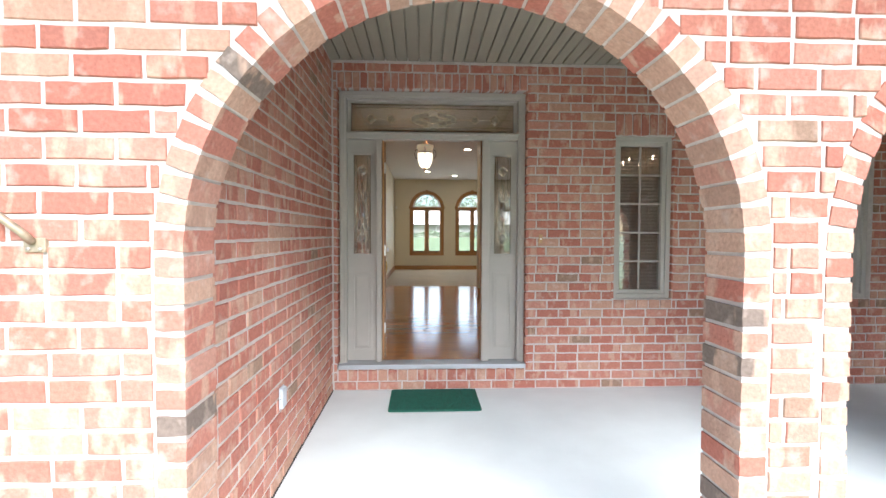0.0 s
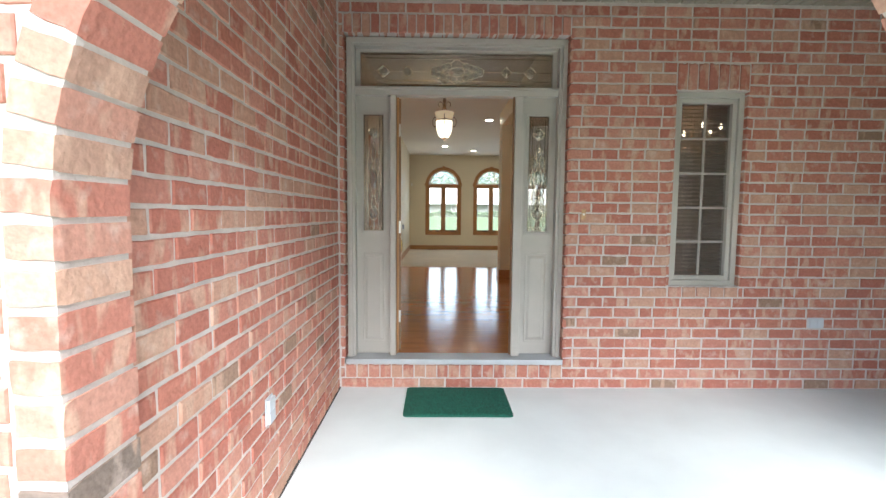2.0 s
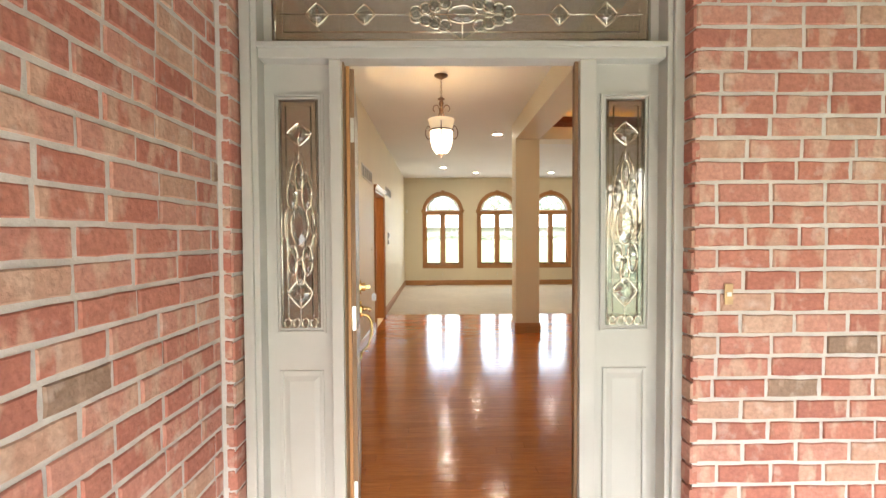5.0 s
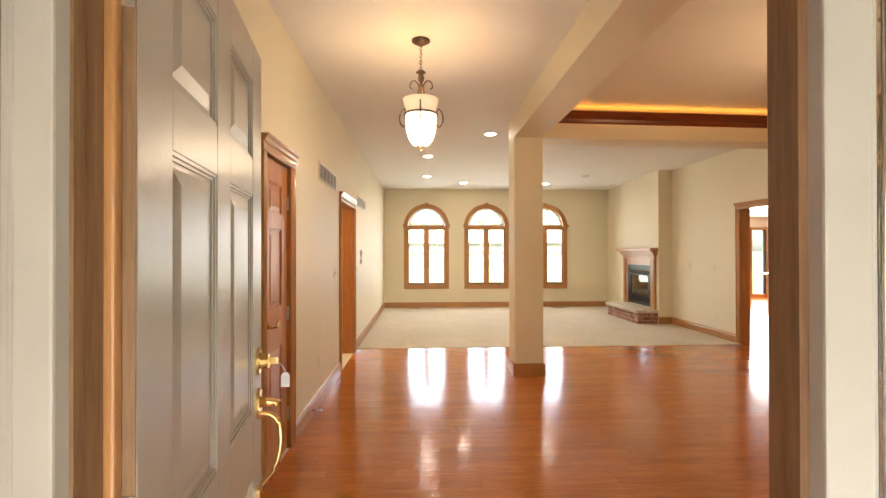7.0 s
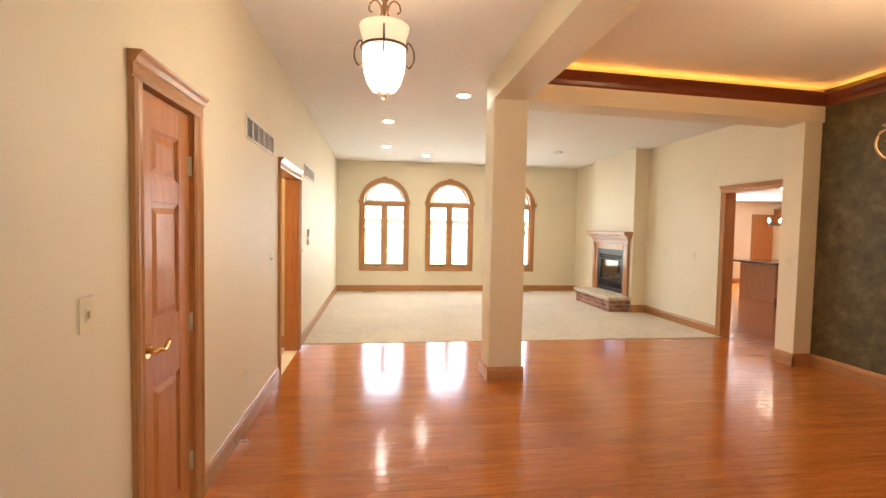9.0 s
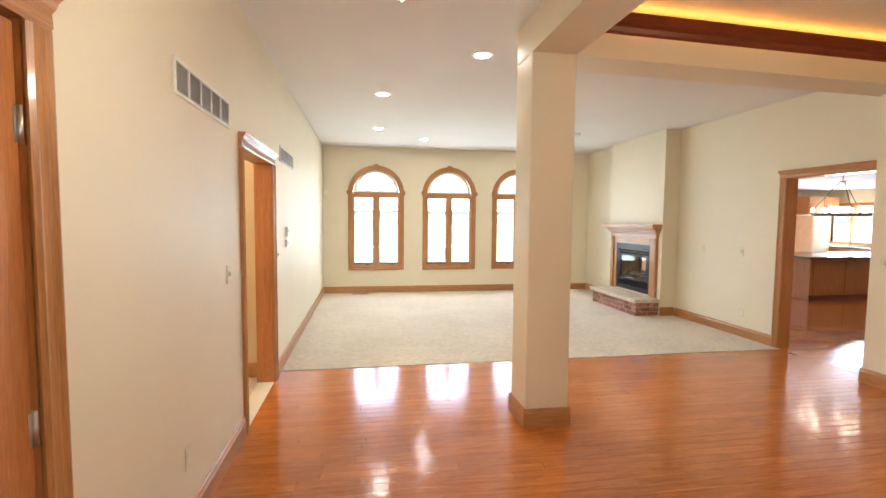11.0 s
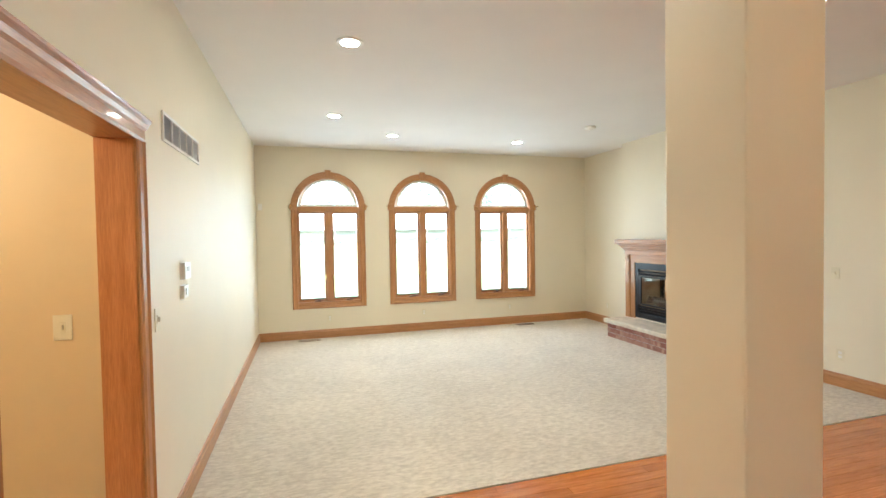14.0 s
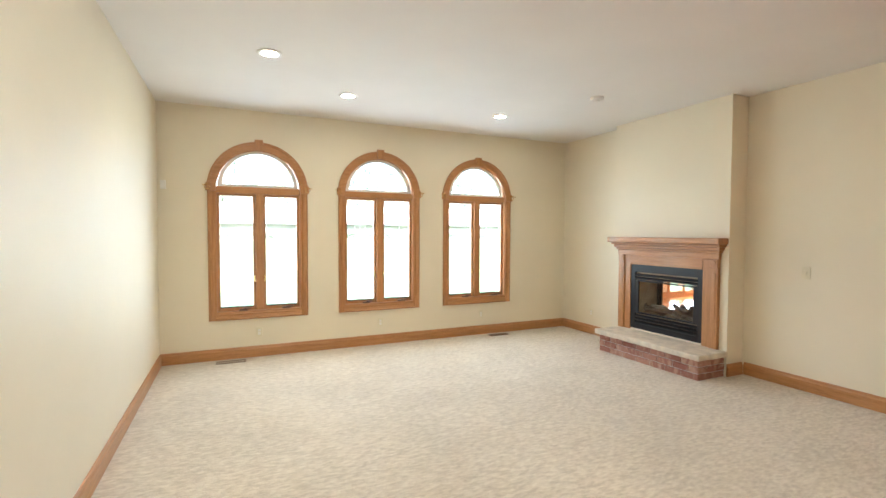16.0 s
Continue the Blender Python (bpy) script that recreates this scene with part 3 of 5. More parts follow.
# ---- arched windows ----
def arched_window():
    """Round-headed pair of casements round x = 0, on the back wall."""
    y = BACK
    w = thing("window_1", "honey oak arched window with two casements", "window", kind="structure")
    ro = R_WIN + 0.09
    for side in (-1, 1):
        bm = bmesh.new()
        prism(bm, [(side * (R_WIN - 0.005 + 0.085 - a), y - o) for a, o in CASING], "z", 0.67, W_SPRING - 0.03)
        part("casing_leg", bm, M_OAK_Z, w)
        bm = bmesh.new()
        box(bm, side * R_WIN - side * 0.012, y - 0.036, W_SPRING - 0.03, side * (ro + 0.008), y, W_SPRING + 0.07, bevel=0.006)
        block = part("corner_block", bm, M_OAK_Z, w)
        bm = bmesh.new()
        cx = side * (ro - 0.02)
        tube(bm, [(cx + side * 0.045 * math.sin(a) * (1 - a / 9), y - 0.05 - 0.02 * math.sin(a / 2), W_SPRING + 0.01 + 0.04 * math.cos(a) * (1 - a / 9)) for a in [k * 0.4 for k in range(16)]], 0.005, 6)
        tube(bm, [(cx, y - 0.03, W_SPRING + 0.05), (cx, y - 0.075, W_SPRING + 0.045), (cx + side * 0.06, y - 0.09, W_SPRING + 0.03)], 0.005, 6)
        part("curtain_bracket", bm, M_BRASS, block, "brass scroll curtain bracket")
    for r0, r1, d in ((R_WIN - 0.005, R_WIN + 0.018, 0.014), (R_WIN + 0.018, R_WIN + 0.06, 0.018), (R_WIN + 0.06, ro - 0.004, 0.028)):
        bm = bmesh.new()
        ring_arc(bm, 0, W_SPRING, r0, r1, y - d, y, 0.12, math.pi - 0.12, 36)
        part("arch_casing", bm, M_OAK_X, w)
    bm = bmesh.new()
    prism(bm, [(-0.038, W_SPRING + R_WIN - 0.015), (0.038, W_SPRING + R_WIN - 0.015), (0.048, W_SPRING + ro + 0.022), (-0.048, W_SPRING + ro + 0.022)], "y", y - 0.045, y)
    part("keystone", bm, M_OAK_Z, w)
    bm = bmesh.new()
    prism(bm, [(y - o, 0.67 + a) for a, o in CASING], "x", -ro + 0.09, ro - 0.09)
    part("bottom_casing", bm, M_OAK_X, w)
    boxes("sill", M_OAK_X, w, (-R_WIN, y - 0.012, W_SILL - 0.02, R_WIN, y + 0.14, W_SILL + 0.012))
    for side in (-1, 1):
        boxes("jamb", M_OAK_Z, w, (min(side * R_WIN, side * (R_WIN - 0.016)), y - 0.002, W_SILL, max(side * R_WIN, side * (R_WIN - 0.016)), y + 0.15, W_SPRING))
    bm = bmesh.new()
    ring_arc(bm, 0, W_SPRING, R_WIN - 0.016, R_WIN - 0.001, y + 0.002, y + 0.15)
    part("arch_jamb", bm, M_OAK_X, w)
    boxes("transom_bar", M_OAK_X, w, (-R_WIN + 0.016, y + 0.01, W_SPRING - 0.05, R_WIN - 0.016, y + 0.13, W_SPRING + 0.03), bevel=0.006)
    boxes("mullion", M_OAK_Z, w, (-0.042, y + 0.01, W_SILL + 0.012, 0.042, y + 0.13, W_SPRING - 0.05), bevel=0.006)
    bm = bmesh.new()
    ring_arc(bm, 0, W_SPRING + 0.03, R_WIN - 0.075, R_WIN - 0.03, y + 0.05, y + 0.09, 0.0, math.pi)
    box(bm, -R_WIN + 0.03, y + 0.05, W_SPRING + 0.03, R_WIN - 0.03, y + 0.09, W_SPRING + 0.06)
    fan = part("fan_light", bm, M_WHITE, w, "pale round-headed top sash")
    bm = bmesh.new()
    r = R_WIN - 0.07
    prism(bm, [(r * math.cos(math.pi * k / 24), W_SPRING + 0.05 + r * math.sin(math.pi * k / 24)) for k in range(25)], "y", y + 0.068, y + 0.072)
    part("pane", bm, M_GLASS, fan).visible_shadow = False
    za, zb = W_SILL + 0.012, W_SPRING - 0.05
    for xa, xb in ((-R_WIN + 0.016, -0.042), (0.042, R_WIN - 0.016)):
        f = 0.032
        sash = boxes("sash", M_OAK_Z, w, (xa, y + 0.05, za, xa + f, y + 0.09, zb), (xb - f, y + 0.05, za, xb, y + 0.09, zb),
                     (xa + f, y + 0.05, za, xb - f, y + 0.09, za + 0.045), (xa + f, y + 0.05, zb - f, xb - f, y + 0.09, zb))
        boxes("pane", M_GLASS, sash, (xa + f - 0.005, y + 0.068, za + 0.04, xb - f + 0.005, y + 0.072, zb - f + 0.005)).visible_shadow = False
        boxes("screen_edge", M_BLACK, sash, (xa + f, y + 0.044, za + 0.04, xb - f, y + 0.05, za + 0.052))
        bm = bmesh.new()
        mx = (xa + xb) / 2 + (0.07 if xa < 0 else 0.05)
        box(bm, mx - 0.05, y + 0.0, za, mx + 0.05, y + 0.04, za + 0.022, bevel=0.006)
        tube(bm, [(mx, y + 0.01, za + 0.02), (mx + 0.02, y - 0.012, za + 0.032), (mx + 0.08, y - 0.02, za + 0.026)], 0.007)
        part("crank", bm, M_BRONZE, sash, "bronze casement crank")
        lx = xb - 0.012 if xa < 0 else xa + 0.012
        bm = bmesh.new()
        box(bm, lx - 0.012, y + 0.035, 1.12, lx + 0.012, y + 0.05, 1.2, bevel=0.004)
        tube(bm, [(lx, y + 0.035, 1.16), (lx, y + 0.015, 1.19)], 0.006)
        part("latch", bm, M_BRASS, sash)
    return w


first = arched_window()
for k, cx in enumerate(WINDOWS[1:]):
    copy_thing(first, pose(cx, 0, 0)).name = "window_%d" % (k + 2)
first.location = (WINDOWS[0], 0, 0)


# ---- doors ----
def panel_face(bm_panel, x0, x1, z0, z1, y, rise, inset):
    a = [bm_panel.verts.new(p) for p in ((x0, y, z0), (x1, y, z0), (x1, y, z1), (x0, y, z1))]
    b = [bm_panel.verts.new(p) for p in ((x0 + inset, y - rise, z0 + inset), (x1 - inset, y - rise, z0 + inset), (x1 - inset, y - rise, z1 - inset), (x0 + inset, y - rise, z1 - inset))]
    for i in range(4):
        bm_panel.faces.new((a[i], a[(i + 1) % 4], b[(i + 1) % 4], b[i]))
    bm_panel.faces.new(b), bm_panel.faces.new(a[::-1])


def panel_door(door, w, h, t, xs, zs, mat):
    """A door from x 0 to w, its show face towards -y, with raised panels in a grid."""
    boxes("slab", mat, door, (0.002, -t + 0.012, 0.002, w - 0.002, -0.001, h - 0.002))
    edges = [0] + [v for p in xs for v in p] + [w]
    for a, b in zip(edges[::2], edges[1::2]):
        boxes("stile", mat, door, (a, -t, 0, b, -t + 0.0125, h), bevel=0.002)
    levels = [0] + [v for p in zs for v in p] + [h]
    for a, b in xs:
        for za, zb in zip(levels[::2], levels[1::2]):
            boxes("rail", mat, door, (a + 0.0005, -t + 0.0003, za, b - 0.0005, -t + 0.0125, zb), bevel=0.002)
        for za, zb in zs:
            bm = bmesh.new()
            for k, (i, d) in enumerate(((0.0, 0.009), (0.007, 0.004))):
                for bx in ((a + i, za + i, a + i + 0.007, zb - i), (b - i - 0.007, za + i, b - i, zb - i), (a + i, za + i, b - i, za + i + 0.007), (a + i, zb - i - 0.007, b - i, zb - i)):
                    box(bm, bx[0], -t + 0.0122 - d, bx[1], bx[2], -t + 0.012, bx[3])
            panel_face(bm, a + 0.024, b - 0.024, za + 0.024, zb - 0.024, -t + 0.012, 0.008, 0.028)
            part("panel", bm, mat, door)


# entry door, swung open
entry = thing("entry_door", "grey-green six-panel entry door standing open", "door")
panel_door(entry, 0.905, 2.05, 0.045, [(0.13, 0.395), (0.51, 0.775)], [(0.25, 0.72), (0.92, 1.58), (1.69, 1.93)], M_LEAF)
boxes("hinge_edge", M_EDGE, entry, (-0.003, -0.044, 0, 0.0, -0.001, 2.05))
for z in (0.28, 1.02, 1.8):
    bm = bmesh.new()
    box(bm, -0.006, -0.042, z - 0.05, -0.003, -0.002, z + 0.05)
    box(bm, -0.05, -0.004, z - 0.05, -0.006, -0.001, z + 0.05)
    tube(bm, [(-0.008, 0.006, z - 0.055), (-0.008, 0.006, z + 0.055)], 0.008)
    part("hinge", bm, M_STEEL, entry, "satin steel hinge")
bm = bmesh.new()
hx = 0.84
plate = [(0.04 * math.cos(k * math.tau / 20), 0.062 * math.sin(k * math.tau / 20)) for k in range(20)]
prism(bm, [(hx + 0.72 * u, 1.06 + 0.7 * v) for u, v in plate], "y", -0.054, -0.0455)
prism(bm, [(hx + 0.6 * u, 1.06 + 0.4 * v) for u, v in plate], "y", -0.08, -0.054)
box(bm, hx - 0.003, -0.108, 1.048, hx + 0.003, -0.08, 1.072, bevel=0.002)
lock = part("deadbolt", bm, M_BRASS, entry, "polished brass deadbolt")
bm = bmesh.new()
tube(bm, [(hx, -0.104, 1.052), (hx, -0.118, 1.046), (hx, -0.128, 1.03), (hx, -0.13, 1.018)], 0.0018, 5)
prism(bm, [(-0.143, 0.974), (-0.117, 0.974), (-0.117, 1.01), (-0.123, 1.02), (-0.137, 1.02), (-0.143, 1.01)], "x", hx - 0.002, hx + 0.002)
part("key_tag", bm, M_PAPER_TAG, lock, "white paper key tag")
bm = bmesh.new()
prism(bm, [(hx + 0.7 * u, 0.925 + 0.8 * v) for u, v in plate], "y", -0.056, -0.0455)
tube(bm, [(hx, -0.05, 0.93), (hx, -0.08, 0.93), (hx, -0.098, 0.927), (hx, -0.11, 0.918)], [0.018, 0.013, 0.01, 0.014], 10)
tube(bm, smooth([(hx, -0.05, 0.895), (hx, -0.09, 0.885), (hx, -0.112, 0.85), (hx, -0.114, 0.78), (hx, -0.095, 0.71), (hx, -0.06, 0.67), (hx, -0.05, 0.64)]), 0.0088, 10)
prism(bm, [(hx + 0.5 * u, 0.64 + 0.45 * v) for u, v in plate], "y", -0.056, -0.0455)
part("grip_handle", bm, M_BRASS, entry, "polished brass grip handle")
entry.matrix_world = pose(-0.357, 4.117, FLOOR + 0.025, 0, 0, 98.8)

closet = thing("closet_door", "narrow stained wood closet door, closed", "door")
panel_door(closet, 0.514, 2.035, 0.035, [(0.12, 0.394)], [(0.16, 0.78), (1.05, 1.58), (1.68, 1.89)], M_RED_Z)
bm = bmesh.new()
lx = 0.06
prism(bm, [(lx + 0.8 * u, 0.95 + 0.52 * v) for u, v in plate], "y", -0.045, -0.0355)
tube(bm, [(lx, -0.04, 0.95), (lx, -0.075, 0.95), (lx + 0.02, -0.085, 0.952), (lx + 0.06, -0.083, 0.94), (lx + 0.1, -0.08, 0.96), (lx + 0.125, -0.078, 0.968)], [0.013, 0.013, 0.012, 0.01, 0.01, 0.008], 8)
part("lever_handle", bm, M_BRASS, closet, "polished brass lever handle")
for z in (0.25, 0.98, 1.78):
    bm = bmesh.new()
    tube(bm, [(0.518, -0.04, z - 0.05), (0.518, -0.04, z + 0.05)], 0.008)
    box(bm, 0.5, -0.037, z - 0.045, 0.535, -0.033, z + 0.045)
    part("hinge", bm, M_STEEL, closet, "satin steel hinge")
closet.matrix_world = pose(WX - 0.05, 6.358, FLOOR + 0.006, 0, 0, 90)


# ---- entry frame with sidelights and transom ----
entry_frame = thing("door_1", "grey-green entry frame with leaded sidelights and transom", "door frame", kind="structure")
Y0, JB = 3.955, FRONT_IN - 0.045
for xa, xb in ((-0.73, -0.67), (0.92, 0.98)):
    boxes("side_jamb", M_TRIM, entry_frame, (xa, Y0, 0.2, xb, JB, 2.71), bevel=0.004)
    boxes("brick_mould", M_TRIM, entry_frame, (xa + (0.0 if xa < 0 else 0.02), Y0 - 0.02, 0.2, xb - (0.02 if xa < 0 else 0.0), Y0, 2.71), bevel=0.006)
boxes("head_jamb", M_TRIM, entry_frame, (-0.67, Y0, 2.65, 0.92, JB, 2.71), bevel=0.004)
boxes("head_mould", M_TRIM, entry_frame, (-0.71, Y0 - 0.02, 2.665, 0.96, Y0, 2.71), bevel=0.006)
boxes("transom_bar", M_TRIM, entry_frame, (-0.67, Y0 + 0.01, 2.285, 0.92, JB, 2.345), bevel=0.006)
boxes("transom_lip", M_TRIM, entry_frame, (-0.67, Y0 - 0.008, 2.325, 0.92, Y0 + 0.01, 2.345), bevel=0.004)
for xa, xb in ((-0.40, -0.352), (0.585, 0.65)):
    boxes("door_jamb", M_TRIM, entry_frame, (xa, Y0 + 0.02, 0.2, xb, JB, 2.285), bevel=0.004)
boxes("stop_strip", M_EDGE, entry_frame, (-0.352, 4.0, 0.215, -0.347, 4.02, 2.285))
boxes("stop_strip", M_EDGE, entry_frame, (0.572, 4.0, 0.215, 0.585, 4.02, 2.285))
boxes("inner_jamb", M_EDGE, entry_frame, (0.581, 4.023, 0.215, 0.585, JB + 0.01, 2.285))
boxes("inner_jamb", M_EDGE, entry_frame, (-0.352, 4.023, 0.215, -0.349, JB + 0.01, 2.285))
boxes("threshold", M_SILL, entry_frame, (-0.735, 3.868, 0.172, 0.985, 4.05, 0.212), bevel=0.005)
bm = bmesh.new()
for xa in (-0.43, 0.585):
    box(bm, xa, JB + 0.001, FLOOR, xa + 0.095, JB + 0.018, 2.3, bevel=0.004)
box(bm, -0.43, JB + 0.001, 2.3, 0.68, JB + 0.018, 2.39, bevel=0.004)
part("inner_casing", bm, M_OAK_Z, entry_frame, "stained wood inner casing")


def came(bm, pts, r=0.004):
    tube(bm, [(x, 4.022, z) for x, z in pts], r, 6)


def diamond(bm, x, z, w, h):
    pts = []
    for k in range(33):
        a = k * math.tau / 32
        s = (abs(math.cos(a)) ** 1.7, abs(math.sin(a)) ** 1.7)
        pts.append((x + w * s[0] * (1 if math.cos(a) >= 0 else -1), z + h * s[1] * (1 if math.sin(a) >= 0 else -1)))
    came(bm, pts, 0.0042)
    came(bm, [(x - w, z), (x + w, z)], 0.003)
    came(bm, [(x, z - h), (x, z + h)], 0.003)


def oval(bm, x, z, w, h, a0=0.0, a1=math.tau):
    came(bm, [(x + w * math.cos(a0 + (a1 - a0) * k / 20), z + h * math.sin(a0 + (a1 - a0) * k / 20)) for k in range(21)], 0.0038)


def facets(bm, x, z, w, h):
    """A bevelled jewel of thick glass."""
    vs = [bm.verts.new((x + w * math.cos(k * math.tau / 8), 4.024, z + h * math.sin(k * math.tau / 8))) for k in range(8)]
    top = [bm.verts.new((x + 0.55 * w * math.cos(k * math.tau / 8), 4.012, z + 0.6 * h * math.sin(k * math.tau / 8))) for k in range(8)]
    for k in range(8):
        bm.faces.new((vs[k], vs[(k + 1) % 8], top[(k + 1) % 8], top[k]))
    bm.faces.new(top), bm.faces.new(vs[::-1])


for x0 in (-0.67, 0.65):
    side = boxes("sidelight", M_TRIM, entry_frame, (x0, 4.03, 0.215, x0 + 0.06, 4.05, 2.285), (x0 + 0.21, 4.03, 0.215, x0 + 0.27, 4.05, 2.285),
                 (x0 + 0.06, 4.03, 0.215, x0 + 0.21, 4.05, 1.23), (x0 + 0.06, 4.03, 2.14, x0 + 0.21, 4.05, 2.285))
    xa, xb, za, zb = x0 + 0.055, x0 + 0.215, 1.225, 2.145
    bm = bmesh.new()
    for i, d in ((0.0, 0.012), (0.012, 0.007)):
        for bx in ((xa - 0.022 + i, za - 0.022, xa - 0.012 + i, zb + 0.022), (xb + 0.012 - i, za - 0.022, xb + 0.022 - i, zb + 0.022),
                   (xa - 0.012, za - 0.022 + i, xb + 0.012, za - 0.012 + i), (xa - 0.012, zb + 0.012 - i, xb + 0.012, zb + 0.022 - i)):
            box(bm, bx[0], 4.031 - d, bx[1], bx[2], 4.031, bx[3], bevel=0.002)
    part("glazing_bead", bm, M_TRIM, side)
    bm = bmesh.new()
    for bx in ((x0 + 0.045, 0.31, x0 + 0.06, 1.05), (x0 + 0.21, 0.31, x0 + 0.225, 1.05), (x0 + 0.06, 0.31, x0 + 0.21, 0.325), (x0 + 0.06, 1.035, x0 + 0.21, 1.05)):
        box(bm, bx[0], 4.022, bx[1], bx[2], 4.031, bx[3], bevel=0.003)
    panel_face(bm, x0 + 0.065, x0 + 0.205, 0.335, 1.025, 4.03, 0.006, 0.02)
    part("panel", bm, M_TRIM, side)
    boxes("pane", M_LEADED, side, (xa, 4.024, za, xb, 4.03, zb)).visible_shadow = False
    bm = bmesh.new()
    c = (xa + xb) / 2
    for d in (0.008, 0.03):
        came(bm, [(xa + d, za + d), (xb - d, za + d), (xb - d, zb - d), (xa + d, zb - d), (xa + d, za + d)], 0.003)
    diamond(bm, c, zb - 0.14, 0.05, 0.045)
    diamond(bm, c, za + 0.14, 0.05, 0.06)
    oval(bm, c, 1.64, 0.035, 0.085), oval(bm, c, 1.64, 0.06, 0.14)
    for s in (-1, 1):
        oval(bm, c + s * 0.03, 1.76, 0.02, 0.06), oval(bm, c + s * 0.03, 1.5, 0.02, 0.06)
        came(bm, [(c + s * 0.01, 1.93), (c + s * 0.03, 1.87), (c + s * 0.045, 1.8), (c + s * 0.02, 1.76)], 0.003)
    oval(bm, c, 1.84, 0.016, 0.06), oval(bm, c, 1.45, 0.018, 0.06)
    came(bm, [(c, 1.9), (c, zb - 0.18)], 0.0022), came(bm, [(c, za), (c, 1.4)], 0.0022)
    for k in range(4):
        oval(bm, xa + 0.028 + k * 0.035, za + 0.02, 0.014, 0.018)
    part("camework", bm, M_CAME, side, "brass camework")
    bm = bmesh.new()
    facets(bm, c, zb - 0.14, 0.036, 0.032), facets(bm, c, za + 0.14, 0.036, 0.042)
    facets(bm, c, 1.64, 0.032, 0.08), facets(bm, c, 1.45, 0.016, 0.055), facets(bm, c, 1.84, 0.014, 0.055)
    for s in (-1, 1):
        facets(bm, c + s * 0.03, 1.76, 0.017, 0.055), facets(bm, c + s * 0.03, 1.5, 0.017, 0.055)
    part("bevelled_jewels", bm, M_JEWEL, side)

tr = boxes("transom", M_TRIM, entry_frame, (-0.67, 4.03, 2.345, -0.63, 4.05, 2.65), (0.88, 4.03, 2.345, 0.92, 4.05, 2.65), (-0.63, 4.03, 2.345, 0.88, 4.05, 2.37), (-0.63, 4.03, 2.62, 0.88, 4.05, 2.65))
boxes("pane", M_LEADED, tr, (-0.635, 4.024, 2.365, 0.885, 4.03, 2.625)).visible_shadow = False
bm = bmesh.new()
c, zc = 0.125, 2.48
for d in (0.01, 0.04):
    came(bm, [(-0.63 + d, 2.37 + d), (0.88 - d, 2.37 + d), (0.88 - d, 2.62 - d), (-0.63 + d, 2.62 - d), (-0.63 + d, 2.37 + d)], 0.003)
came(bm, [(-0.6, zc), (c - 0.2, zc)], 0.0022), came(bm, [(c + 0.2, zc), (0.85, zc)], 0.003)
for s in (-1, 1):
    diamond(bm, c + s * 0.58, zc, 0.045, 0.045), diamond(bm, c + s * 0.39, zc, 0.04, 0.04)
    for k in range(4):
        oval(bm, c + s * (0.07 + 0.038 * k), zc + 0.045 - 0.012 * k, 0.026, 0.024), oval(bm, c + s * (0.07 + 0.038 * k), zc - 0.045 + 0.012 * k, 0.026, 0.024)
diamond(bm, c, zc, 0.12, 0.1)
oval(bm, c, zc, 0.06, 0.035)
part("camework", bm, M_CAME, tr, "brass camework")
bm = bmesh.new()
facets(bm, c, zc, 0.058, 0.033)
for s in (-1, 1):
    facets(bm, c + s * 0.58, zc, 0.032, 0.032), facets(bm, c + s * 0.39, zc, 0.028, 0.028)
    for k in range(4):
        facets(bm, c + s * (0.07 + 0.038 * k), zc + 0.045 - 0.012 * k, 0.024, 0.022), facets(bm, c + s * (0.07 + 0.038 * k), zc - 0.045 + 0.012 * k, 0.024, 0.022)
part("bevelled_jewels", bm, M_JEWEL, tr)


entry_frame.location = (0.006, 0.045, -0.018)


# ---- porch windows ----
def porch_window(x0):
    w = thing("window_4", "grey-green porch window with muntins and lowered blinds", "window", kind="structure")
    x1, z0, z1, f = x0 + 0.56, 0.79, 2.305, 0.045
    boxes("window_frame", M_TRIM, w, (x0, 3.965, z0, x0 + f, 4.1, z1), (x1 - f, 3.965, z0, x1, 4.1, z1), (x0 + f, 3.965, z1 - f, x1 - f, 4.1, z1), (x0 + f, 3.965, z0, x1 - f, 4.1, z0 + f), bevel=0.004)
    s = 0.035
    xa, xb, za, zb = x0 + f, x1 - f, z0 + f, z1 - f
    sash = boxes("sash", M_TRIM, w, (xa, 3.985, za, xa + s, 4.05, zb), (xb - s, 3.985, za, xb, 4.05, zb), (xa + s, 3.985, zb - s, xb - s, 4.05, zb), (xa + s, 3.985, za, xb - s, 4.05, za + s), bevel=0.003)
    mid, step = (xa + xb) / 2, (zb - za - 2 * s) / 5
    boxes("muntin", M_MUNTIN, sash, (mid - 0.008, 4.008, za + s, mid + 0.008, 4.018, zb - s))
    for k in range(1, 5):
        boxes("muntin", M_MUNTIN, sash, (xa + s, 4.0085, za + s + k * step - 0.008, xb - s, 4.0175, za + s + k * step + 0.008))
    boxes("pane", M_DIM, sash, (xa + s - 0.004, 4.02, za + s - 0.004, xb - s + 0.004, 4.024, zb - s + 0.004)).visible_shadow = False
    for k in range(44):
        z = za + 0.01 + k * 0.032
        slat = bmesh.new()
        prism(slat, [(4.055, z), (4.057, z + 0.002), (4.079, z + 0.014), (4.077, z + 0.012)], "x", xa + 0.002, xb - 0.002)
        part("blind_slat", slat, M_BLIND, w)
    boxes("head_rail", M_BLIND, w, (xa, 4.055, zb - 0.04, xb, 4.095, zb))
    return w


porch_window(1.81)
porch_window(3.75).name = "window_5"

